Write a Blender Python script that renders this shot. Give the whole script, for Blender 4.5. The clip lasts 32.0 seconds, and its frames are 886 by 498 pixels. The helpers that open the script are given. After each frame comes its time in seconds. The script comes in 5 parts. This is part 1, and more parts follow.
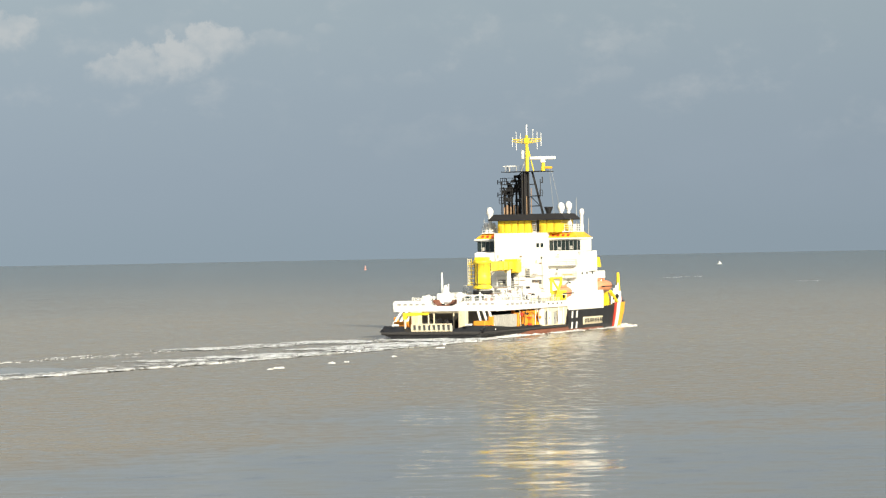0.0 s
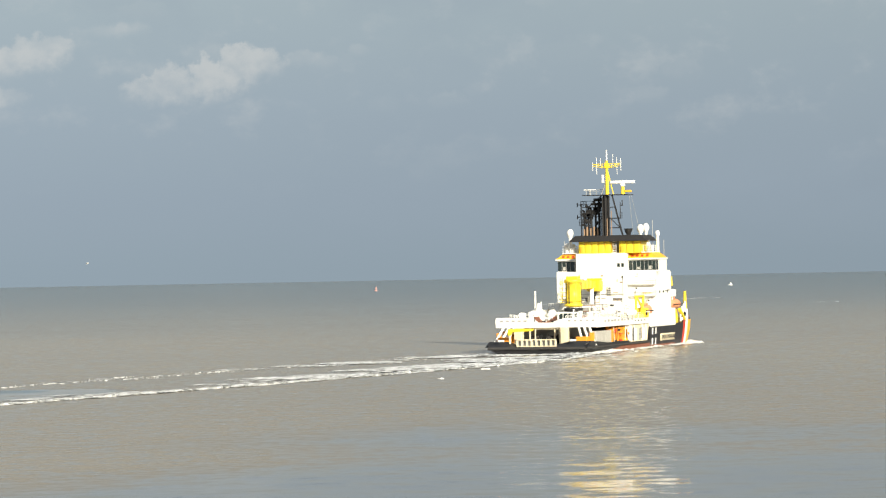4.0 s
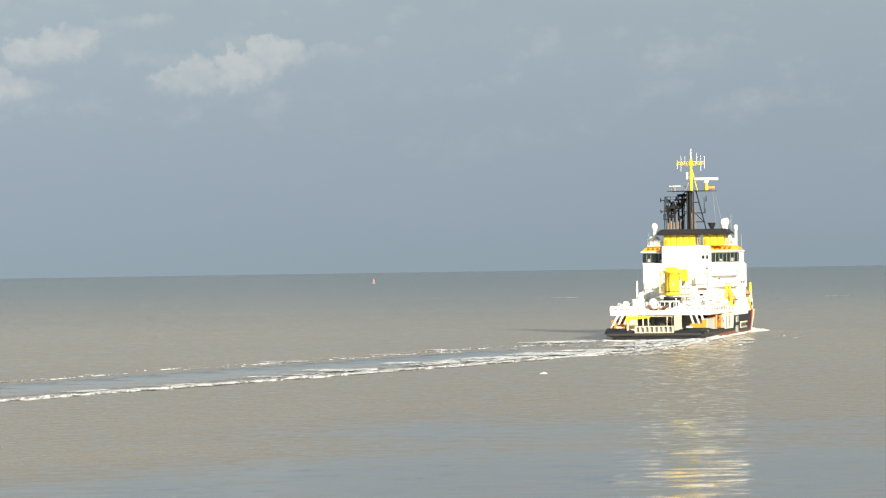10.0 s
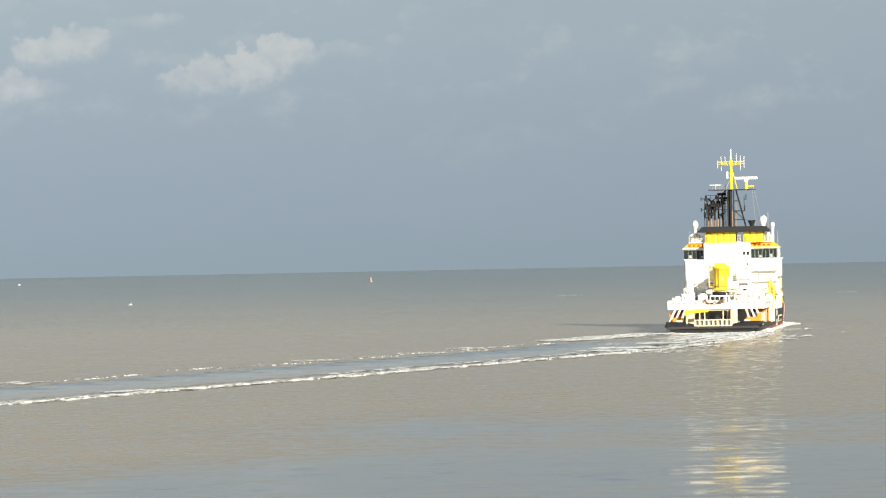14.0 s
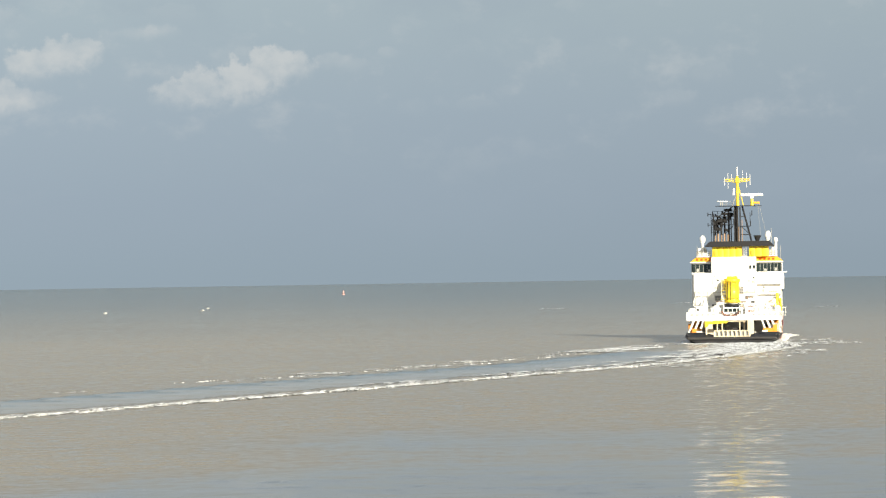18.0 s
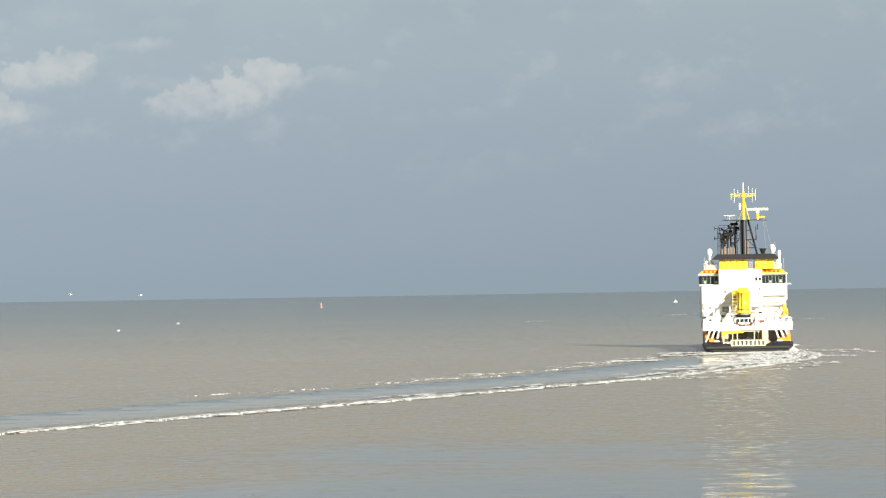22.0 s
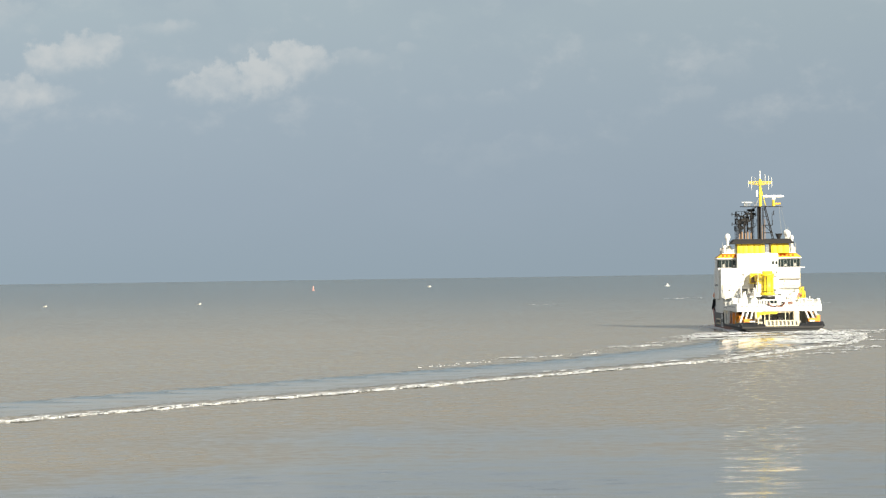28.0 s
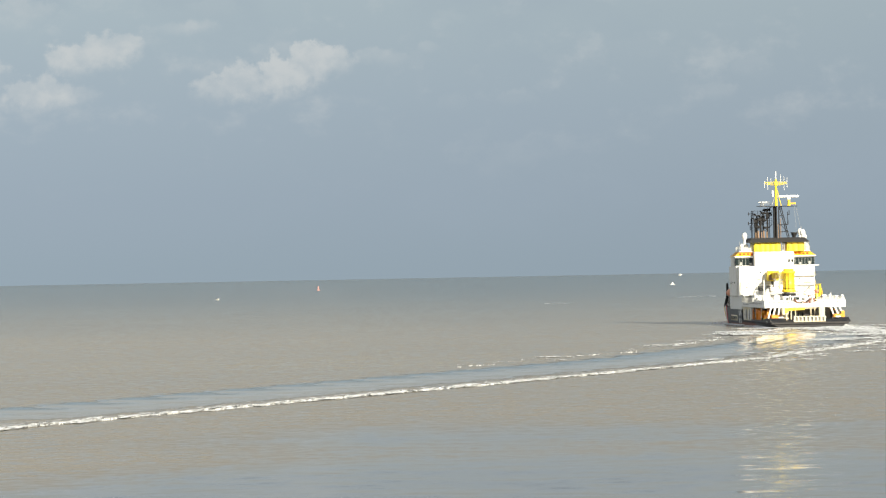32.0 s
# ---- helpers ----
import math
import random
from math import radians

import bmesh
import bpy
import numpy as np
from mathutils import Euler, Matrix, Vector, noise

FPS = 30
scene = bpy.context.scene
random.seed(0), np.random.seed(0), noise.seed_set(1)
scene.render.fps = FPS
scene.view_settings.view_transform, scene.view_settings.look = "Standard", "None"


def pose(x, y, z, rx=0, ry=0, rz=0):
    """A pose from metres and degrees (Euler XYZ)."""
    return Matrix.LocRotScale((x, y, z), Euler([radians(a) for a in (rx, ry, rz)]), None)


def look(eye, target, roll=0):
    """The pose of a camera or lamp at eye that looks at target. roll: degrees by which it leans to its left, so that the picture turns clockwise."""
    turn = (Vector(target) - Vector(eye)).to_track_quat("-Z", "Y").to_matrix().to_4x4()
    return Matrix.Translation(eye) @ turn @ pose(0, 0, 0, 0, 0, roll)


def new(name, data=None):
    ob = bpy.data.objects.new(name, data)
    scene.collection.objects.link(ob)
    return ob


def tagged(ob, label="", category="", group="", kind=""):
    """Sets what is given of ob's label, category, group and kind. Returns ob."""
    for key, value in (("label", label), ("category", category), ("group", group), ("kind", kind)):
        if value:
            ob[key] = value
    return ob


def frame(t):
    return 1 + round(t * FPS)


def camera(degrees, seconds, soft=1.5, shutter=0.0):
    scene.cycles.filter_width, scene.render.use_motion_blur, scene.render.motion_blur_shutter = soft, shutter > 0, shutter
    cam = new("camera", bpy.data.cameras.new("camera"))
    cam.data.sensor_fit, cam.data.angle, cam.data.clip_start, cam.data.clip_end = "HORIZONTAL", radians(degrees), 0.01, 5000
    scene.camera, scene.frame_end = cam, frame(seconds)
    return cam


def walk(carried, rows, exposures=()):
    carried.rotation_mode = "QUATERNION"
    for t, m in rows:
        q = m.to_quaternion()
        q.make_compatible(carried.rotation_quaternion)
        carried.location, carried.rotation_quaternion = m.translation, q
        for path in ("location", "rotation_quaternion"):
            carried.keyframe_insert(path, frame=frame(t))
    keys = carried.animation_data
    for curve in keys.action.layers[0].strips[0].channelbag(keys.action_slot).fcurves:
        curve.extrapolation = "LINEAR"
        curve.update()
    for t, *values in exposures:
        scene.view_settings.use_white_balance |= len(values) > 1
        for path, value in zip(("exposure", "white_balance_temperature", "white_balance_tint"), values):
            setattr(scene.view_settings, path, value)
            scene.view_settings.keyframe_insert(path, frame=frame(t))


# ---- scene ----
LENS = 16.07
EYE = (0.0, 0.0, 15.10)
# seconds, yaw to the right, pitch up, lean (degrees)
AIM = (
    (0, 1.412, -0.011, 1.074),
    (0.5, 1.398, -0.025, 1.183),
    (1, 1.383, 0.027, 1.165),
    (1.5, 1.353, 0.097, 1.258),
    (2, 1.325, 0.178, 1.254),
    (2.5, 1.289, 0.247, 1.128),
    (3, 1.259, 0.328, 1.085),
    (3.5, 1.233, 0.377, 1.083),
    (5.5, 1.199, 0.378, 1.032),
    (6, 1.192, 0.368, 1.027),
    (6.5, 1.186, 0.331, 1.014),
    (7, 1.165, 0.287, 0.978),
    (7.5, 1.171, 0.256, 0.865),
    (8, 1.166, 0.243, 0.878),
    (8.5, 1.176, 0.227, 0.804),
    (9, 1.200, 0.238, 0.834),
    (9.5, 1.236, 0.252, 0.932),
    (10, 1.259, 0.241, 0.862),
    (10.5, 1.291, 0.253, 0.846),
    (11, 1.318, 0.276, 0.955),
    (11.5, 1.322, 0.297, 0.993),
    (12, 1.326, 0.307, 1.057),
    (12.5, 1.322, 0.294, 1.062),
    (13, 1.313, 0.296, 1.022),
    (13.5, 1.315, 0.258, 1.045),
    (14, 1.311, 0.207, 1.115),
    (14.5, 1.318, 0.148, 1.083),
    (16.5, 1.511, 0.198, 1.069),
    (17, 1.604, 0.292, 1.017),
    (17.5, 1.691, 0.391, 0.953),
    (18, 1.816, 0.440, 0.920),
    (18.5, 1.907, 0.470, 0.895),
    (19, 1.997, 0.499, 0.883),
    (19.5, 2.056, 0.530, 0.898),
    (20, 2.117, 0.574, 0.961),
    (20.5, 2.171, 0.587, 0.937),
    (21, 2.182, 0.604, 1.034),
    (21.5, 2.206, 0.633, 0.967),
    (22, 2.225, 0.664, 0.963),
    (22.5, 2.227, 0.696, 0.941),
    (23, 2.225, 0.717, 1.039),
    (23.5, 2.243, 0.697, 0.928),
    (24, 2.275, 0.669, 0.910),
    (24.5, 2.276, 0.620, 0.944),
    (25, 2.300, 0.547, 0.720),
    (25.5, 2.332, 0.486, 0.778),
    (27.5, 2.365, 0.346, 0.776),
    (28, 2.363, 0.356, 0.820),
    (28.5, 2.376, 0.356, 0.847),
    (29, 2.362, 0.384, 0.895),
    (29.5, 2.353, 0.386, 0.890),
    (30, 2.334, 0.371, 0.967),
    (30.5, 2.318, 0.367, 0.973),
    (31, 2.296, 0.367, 0.982),
    (31.5, 2.289, 0.361, 1.083),
    (32, 2.274, 0.348, 1.061),
)
# seconds, x, y, heading (degrees clockwise from the y axis)
COURSE = (
    (0, 10.66, 521.76, 23.65),
    (1, 14.91, 528.50, 22.86),
    (2, 19.19, 535.21, 22.06),
    (3, 23.46, 541.91, 21.18),
    (3.5, 25.57, 545.25, 20.70),
    (5.5, 34.06, 558.11, 18.87),
    (6, 36.10, 561.08, 18.43),
    (7, 40.13, 566.90, 17.49),
    (8, 44.08, 572.56, 16.54),
    (9, 48.00, 578.16, 15.57),
    (10, 51.94, 583.79, 14.63),
    (11, 55.79, 589.51, 13.68),
    (12, 59.43, 595.34, 12.74),
    (13, 62.82, 601.30, 11.99),
    (14, 66.00, 607.38, 11.32),
    (14.5, 67.60, 610.44, 10.99),
    (16.5, 73.84, 622.85, 9.52),
    (17, 75.29, 625.90, 9.28),
    (18, 78.17, 631.98, 8.84),
    (19, 81.05, 638.01, 8.46),
    (20, 83.84, 643.97, 8.00),
    (21, 86.55, 649.89, 7.43),
    (22, 89.26, 655.75, 6.75),
    (23, 91.91, 661.55, 6.03),
    (24, 94.32, 667.30, 5.27),
    (25, 96.62, 672.97, 4.58),
    (25.5, 97.73, 675.77, 4.27),
    (27.5, 102.06, 686.63, 2.70),
    (28, 103.22, 689.45, 2.29),
    (29, 105.50, 695.19, 1.56),
    (30, 107.70, 701.04, 0.76),
    (31, 109.86, 706.98, -0.08),
    (32, 111.87, 712.97, -0.95),
)


def aim(yaw, pitch, lean):
    """The camera's pose at the eye for a yaw, a pitch and a lean in degrees."""
    a, b = radians(yaw), radians(pitch)
    way = Vector((math.sin(a) * math.cos(b), math.cos(a) * math.cos(b), math.sin(b)))
    return look(EYE, Vector(EYE) + way * 100, -lean)


cam = camera(LENS, 32.0, soft=1.25)
# the clip's camera brightens a little on the way
walk(cam, [(t, aim(*a)) for t, *a in AIM], ((0, 0.71), (6, 0.75), (12, 0.78), (20, 0.815), (32, 0.815)))

# ---- world and sun ----
SUN_AZ, SUN_EL = 154.0, 23.0  # degrees clockwise from the y axis, degrees up
world = bpy.data.worlds.new("world")
scene.world = world
world.use_nodes = True


def build_world():
    nt = world.node_tree
    nt.nodes.clear()
    N = nt.nodes.new
    L = nt.links.new
    out, bg = N("ShaderNodeOutputWorld"), N("ShaderNodeBackground")
    sky = N("ShaderNodeTexSky")
    sky.sky_type, sky.sun_disc = "NISHITA", False
    sky.sun_elevation, sky.sun_rotation = radians(SUN_EL), radians(SUN_AZ)
    dim = N("ShaderNodeVectorMath")
    dim.operation = "SCALE"
    dim.inputs["Scale"].default_value = 0.12
    L(sky.outputs[0], dim.inputs[0])
    # the dark bank of rain cloud that stands over the sea, and the broken sky above it
    co, sep = N("ShaderNodeTexCoord"), N("ShaderNodeSeparateXYZ")
    L(co.outputs["Generated"], sep.inputs[0])
    ramp = N("ShaderNodeValToRGB")
    cr = ramp.color_ramp
    stops = ((0.0, (0.261, 0.327, 0.379)), (0.024, (0.279, 0.343, 0.403)), (0.052, (0.305, 0.373, 0.428)), (0.098, (0.354, 0.427, 0.459)), (0.20, (0.40, 0.398, 0.375)), (0.45, (0.41, 0.398, 0.365)), (1.0, (0.48, 0.50, 0.51)))
    while len(cr.elements) < len(stops):
        cr.elements.new(0.5)
    for e, (p, c) in zip(cr.elements, stops):
        e.position, e.color = p, (*c, 1)
    L(sep.outputs["Z"], ramp.inputs[0])
    mix = N("ShaderNodeMix")
    mix.data_type = "RGBA"
    up = N("ShaderNodeMapRange")
    up.interpolation_type = "SMOOTHSTEP"
    up.inputs["From Min"].default_value, up.inputs["From Max"].default_value = 0.3, 0.8
    up.inputs["To Max"].default_value = 0.6
    L(sep.outputs["Z"], up.inputs[0])
    L(up.outputs[0], mix.inputs["Factor"])
    # the bank is a little paler towards the west
    side = N("ShaderNodeMapRange")
    side.inputs["From Min"].default_value, side.inputs["From Max"].default_value = -1.0, 1.0
    side.inputs["To Min"].default_value, side.inputs["To Max"].default_value = 1.32, 0.68
    L(sep.outputs["X"], side.inputs[0])
    bank = N("ShaderNodeVectorMath")
    bank.operation = "SCALE"
    L(ramp.outputs[0], bank.inputs[0])
    L(side.outputs[0], bank.inputs["Scale"])
    L(bank.outputs[0], mix.inputs["A"])
    L(dim.outputs[0], mix.inputs["B"])
    L(mix.outputs["Result"], bg.inputs["Color"])
    bg.inputs["Strength"].default_value = 0.655
    L(bg.outputs[0], out.inputs[0])


build_world()
sun_data = bpy.data.lights.new("sun", "SUN")
sun_data.energy, sun_data.angle, sun_data.color = 5.0, radians(2.0), (1.0, 0.915, 0.73)
sun = new("sun", sun_data)
a, b = radians(SUN_AZ), radians(SUN_EL)
sun.matrix_world = look((math.sin(a) * math.cos(b) * 500, math.cos(a) * math.cos(b) * 500, math.sin(b) * 500), (0, 0, 0))

# ---- materials ----


def nodes_of(m):
    m.use_nodes = True
    nt = m.node_tree
    return nt, nt.nodes.new, nt.links.new, nt.nodes["Principled BSDF"]


def paint(name, col, rough=0.45, metal=0.0, dirt=0.35, dirt_col=None, scale=0.6, bump=0.02, streak=True):
    """Painted or weathered surface: two sizes of noise darken it, rain streaks run down it, a fine relief."""
    m = bpy.data.materials.new(name)
    nt, N, L, b = nodes_of(m)
    co = N("ShaderNodeTexCoord")
    mp = N("ShaderNodeMapping")
    mp.inputs["Scale"].default_value = (1.0, 1.0, 0.18 if streak else 1.0)
    L(co.outputs["Object"], mp.inputs["Vector"])
    n1, n2 = N("ShaderNodeTexNoise"), N("ShaderNodeTexNoise")
    n1.inputs["Scale"].default_value, n1.inputs["Detail"].default_value = scale, 6
    n2.inputs["Scale"].default_value, n2.inputs["Detail"].default_value = scale * 9, 3
    L(mp.outputs[0], n1.inputs["Vector"])
    L(co.outputs["Object"], n2.inputs["Vector"])
    add = N("ShaderNodeMath")
    add.operation = "MULTIPLY"
    L(n1.outputs[0], add.inputs[0])
    L(n2.outputs[0], add.inputs[1])
    rng = N("ShaderNodeMapRange")
    rng.inputs["From Min"].default_value, rng.inputs["From Max"].default_value = 0.22, 0.42
    rng.inputs["To Max"].default_value = dirt
    L(add.outputs[0], rng.inputs[0])
    mix = N("ShaderNodeMix")
    mix.data_type = "RGBA"
    mix.inputs["A"].default_value = (*col, 1)
    mix.inputs["B"].default_value = (*(dirt_col or tuple(c * 0.55 for c in col)), 1)
    L(rng.outputs[0], mix.inputs["Factor"])
    L(mix.outputs["Result"], b.inputs["Base Color"])
    rr = N("ShaderNodeMapRange")
    rr.inputs["To Min"].default_value, rr.inputs["To Max"].default_value = rough - 0.08, rough + 0.15
    L(n1.outputs[0], rr.inputs[0])
    L(rr.outputs[0], b.inputs["Roughness"])
    b.inputs["Metallic"].default_value = metal
    bp = N("ShaderNodeBump")
    bp.inputs["Strength"].default_value, bp.inputs["Distance"].default_value = 0.5, bump
    L(n2.outputs[0], bp.inputs["Height"])
    L(bp.outputs[0], b.inputs["Normal"])
    return m


WHITE = paint("white_ship_paint", (0.80, 0.80, 0.77), 0.4, dirt=0.25, dirt_col=(0.55, 0.47, 0.36))
CREAM = paint("cream_paint", (0.72, 0.64, 0.46), 0.5, dirt=0.4, dirt_col=(0.42, 0.30, 0.18))
YELLOW = paint("signal_yellow_paint", (0.84, 0.62, 0.035), 0.4, dirt=0.3)
AMBER = paint("amber_roof_paint", (0.84, 0.43, 0.03), 0.45, dirt=0.3)
RED = paint("red_paint", (0.50, 0.045, 0.02), 0.45, dirt=0.3)
SALMON = paint("faded_orange_fibreglass", (0.74, 0.30, 0.16), 0.5, dirt=0.4)
PALE = paint("pale_grey_paint", (0.42, 0.41, 0.38), 0.5, dirt=0.4)
ORANGE = paint("orange_paint", (0.85, 0.31, 0.03), 0.45, dirt=0.4)
BLACK = paint("black_hull_paint", (0.012, 0.013, 0.016), 0.42, dirt=0.45, dirt_col=(0.045, 0.036, 0.03))
SOOT = paint("sooty_black_steel", (0.010, 0.010, 0.012), 0.7, dirt=0.4, dirt_col=(0.028, 0.023, 0.02))
RUST = paint("rust_brown_boot_paint", (0.20, 0.075, 0.045), 0.6, dirt=0.6, dirt_col=(0.09, 0.045, 0.03))
TAN = paint("heat_tanned_steel", (0.33, 0.22, 0.14), 0.5, metal=0.3, dirt=0.5)
GREY = paint("grey_steel_paint", (0.34, 0.34, 0.33), 0.5, dirt=0.4)
DECK = paint("dark_deck_coating", (0.10, 0.085, 0.075), 0.75, dirt=0.5, streak=False)
RUBBER = paint("dark_rubber", (0.035, 0.033, 0.033), 0.7, streak=False)
INK = paint("dark_lettering_paint", (0.02, 0.02, 0.025), 0.5, streak=False)
FEATHER = paint("white_feathers", (0.78, 0.78, 0.76), 0.8, streak=False, scale=8)
BUOY_RED = paint("faded_red_buoy_paint", (0.52, 0.30, 0.28), 0.5, dirt=0.4)


def window_glass():
    m = bpy.data.materials.new("dark_bridge_glass")
    nt, N, L, b = nodes_of(m)
    b.inputs["Base Color"].default_value = (0.02, 0.03, 0.03, 1)
    b.inputs["Roughness"].default_value = 0.05
    b.inputs["IOR"].default_value = 1.5
    return m


GLASS = window_glass()


# waves, in ruffled and in calm water: mean lean towards the shore, slopes of the chop and of the ripples
LEAN, CHOP, RIPPLE = (-0.076, -0.002), (0.26, 0.125), (0.36, 0.05)


def sea(name, calm, soft_edge=False):
    """Silty sea water. Ruffled by small waves; calm: the smooth streaks and slicks.
    soft_edge: a sheet of smooth water that fades out towards its rim."""
    m = bpy.data.materials.new(name)
    nt, N, L, b = nodes_of(m)
    co = N("ShaderNodeTexCoord")

    def noise_at(scale, stretch, detail, lac=2.0):
        mp = N("ShaderNodeMapping")
        mp.inputs["Scale"].default_value = stretch
        L(co.outputs["Object"], mp.inputs["Vector"])
        n = N("ShaderNodeTexNoise")
        n.inputs["Scale"].default_value, n.inputs["Detail"].default_value = scale, detail
        n.inputs["Lacunarity"].default_value = lac
        L(mp.outputs[0], n.inputs["Vector"])
        return n.outputs[0]

    def math_(op, a, c, clamp=False):
        n = N("ShaderNodeMath")
        n.operation, n.use_clamp = op, clamp
        for i, v in enumerate((a, c)):
            if isinstance(v, (int, float)):
                n.inputs[i].default_value = v
            else:
                L(v, n.inputs[i])
        return n.outputs[0]

    def span(v, a, c, lo=0.0, hi=1.0):
        n = N("ShaderNodeMapRange")
        n.interpolation_type = "SMOOTHSTEP"
        for key, val in (("From Min", a), ("From Max", c), ("To Min", lo), ("To Max", hi)):
            n.inputs[key].default_value = val
        L(v, n.inputs[0])
        return n.outputs[0]

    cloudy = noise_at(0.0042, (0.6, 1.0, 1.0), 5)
    sep = N("ShaderNodeSeparateXYZ")
    L(co.outputs["Object"], sep.inputs[0])
    if not calm:
        # calm water inshore, with a torn edge and long slick streaks
        edge = noise_at(0.0085, (0.35, 2.6, 1.0), 6)
        bay = math_("MAXIMUM", math_("MULTIPLY", math_("SUBTRACT", 4.0, sep.outputs["X"]), 2.4), math_("MULTIPLY", math_("SUBTRACT", sep.outputs["X"], 4.0), 0.35))
        shift = math_("ADD", math_("ADD", sep.outputs["Y"], bay), math_("MULTIPLY", math_("SUBTRACT", edge, 0.5), -190.0))
        inshore = span(shift, 348.0, 230.0)
        streaks = span(noise_at(0.014, (0.22, 2.4, 1.0), 6), 0.68, 0.84)
        near = span(sep.outputs["Y"], 560.0, 230.0)
        smooth = math_("MAXIMUM", inshore, math_("MULTIPLY", streaks, near), True)
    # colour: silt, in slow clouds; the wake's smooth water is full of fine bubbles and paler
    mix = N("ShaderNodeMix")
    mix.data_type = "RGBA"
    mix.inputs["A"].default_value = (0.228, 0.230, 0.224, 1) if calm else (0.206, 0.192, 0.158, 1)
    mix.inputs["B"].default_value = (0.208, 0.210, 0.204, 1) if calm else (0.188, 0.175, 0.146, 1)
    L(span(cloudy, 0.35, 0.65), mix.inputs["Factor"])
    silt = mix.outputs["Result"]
    if not calm:
        # the still inshore water's dimmer sky reflection is put into a darker colour
        inshore_dim = N("ShaderNodeMix")
        inshore_dim.data_type = "RGBA"
        inshore_dim.inputs["B"].default_value = (0.134, 0.120, 0.090, 1)
        L(silt, inshore_dim.inputs["A"])
        L(inshore, inshore_dim.inputs["Factor"])
        silt = inshore_dim.outputs["Result"]
    # distance haze put into the colour: darker, blue-grey water away from the eye
    far_haze = N("ShaderNodeMix")
    far_haze.data_type = "RGBA"
    far_haze.inputs["B"].default_value = (0.045, 0.085, 0.118, 1)
    L(silt, far_haze.inputs["A"])
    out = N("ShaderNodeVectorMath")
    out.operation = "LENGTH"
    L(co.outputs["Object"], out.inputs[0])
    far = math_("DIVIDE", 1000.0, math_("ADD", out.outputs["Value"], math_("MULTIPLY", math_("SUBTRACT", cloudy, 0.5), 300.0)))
    L(span(far, 1.55, 0.20), far_haze.inputs["Factor"])
    L(far_haze.outputs["Result"], b.inputs["Base Color"])
    b.inputs["IOR"].default_value = 1.33

    def slopes(scale, stretch, detail, amount):
        """Slopes of waves of one size, along x and y."""
        mp = N("ShaderNodeMapping")
        mp.inputs["Scale"].default_value = stretch
        L(co.outputs["Object"], mp.inputs["Vector"])
        n = N("ShaderNodeTexNoise")
        n.inputs["Scale"].default_value, n.inputs["Detail"].default_value = scale, detail
        L(mp.outputs[0], n.inputs["Vector"])
        mid, flat = N("ShaderNodeVectorMath"), N("ShaderNodeVectorMath")
        mid.operation, flat.operation = "SUBTRACT", "MULTIPLY"
        mid.inputs[1].default_value, flat.inputs[1].default_value = (0.5, 0.5, 0.5), (0.6, 1.0, 0.0)
        L(n.outputs["Color"], mid.inputs[0])
        L(mid.outputs[0], flat.inputs[0])
        sc = N("ShaderNodeVectorMath")
        sc.operation = "SCALE"
        L(flat.outputs[0], sc.inputs[0])
        if isinstance(amount, float):
            sc.inputs["Scale"].default_value = amount
        else:
            L(amount, sc.inputs["Scale"])
        return sc.outputs[0]

    def total(*vs):
        acc = vs[0]
        for v in vs[1:]:
            n = N("ShaderNodeVectorMath")
            n.operation = "ADD"
            L(acc, n.inputs[0])
            L(v, n.inputs[1])
            acc = n.outputs[0]
        return acc

    base = N("ShaderNodeCombineXYZ")
    base.inputs[2].default_value = 1.0
    if calm:
        b.inputs["Roughness"].default_value = 0.09
        base.inputs[1].default_value = -0.05
        acc = total(base.outputs[0], slopes(0.05, (0.4, 1.0, 1.0), 2, 0.05), slopes(0.4, (0.6, 1.0, 1.0), 2, 0.12))
    else:
        L(span(smooth, 0.0, 1.0, 0.18, 0.10), b.inputs["Roughness"])
        # the waves run towards the shore and turn their steep faces to it
        L(span(smooth, 0.0, 1.0, LEAN[0], LEAN[1]), base.inputs[1])
        acc = total(base.outputs[0],
                    slopes(0.045, (0.35, 1.0, 1.0), 2, span(smooth, 0.0, 1.0, 0.035, 0.02)),
                    slopes(0.5, (0.9, 1.0, 1.0), 2, span(smooth, 0.0, 1.0, CHOP[0], 0.0)),
                    slopes(0.46, (0.5, 1.0, 1.0), 2, span(smooth, 0.0, 1.0, 0.0, CHOP[1])),
                    slopes(1.1, (0.8, 1.0, 1.0), 3, span(smooth, 0.0, 1.0, RIPPLE[0], RIPPLE[1])))
    unit = N("ShaderNodeVectorMath")
    unit.operation = "NORMALIZE"
    L(acc, unit.inputs[0])
    L(unit.outputs[0], b.inputs["Normal"])
    if soft_edge:
        gen = N("ShaderNodeVectorMath")
        gen.operation = "SUBTRACT"
        gen.inputs[1].default_value = (0.5, 0.5, 0.5)
        L(co.outputs["Generated"], gen.inputs[0])
        flat_ = N("ShaderNodeVectorMath")
        flat_.operation = "MULTIPLY"
        flat_.inputs[1].default_value = (2.0, 2.0, 0.0)
        L(gen.outputs[0], flat_.inputs[0])
        ln = N("ShaderNodeVectorMath")
        ln.operation = "LENGTH"
        L(flat_.outputs[0], ln.inputs[0])
        rim = math_("ADD", ln.outputs["Value"], math_("MULTIPLY", math_("SUBTRACT", noise_at(0.25, (1, 1, 1), 4), 0.5), 0.9))
        L(span(rim, 0.88, 0.80, 0.0, 1.0), b.inputs["Alpha"])
    return m


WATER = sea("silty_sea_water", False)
SLICK = sea("smooth_wake_water", True, True)


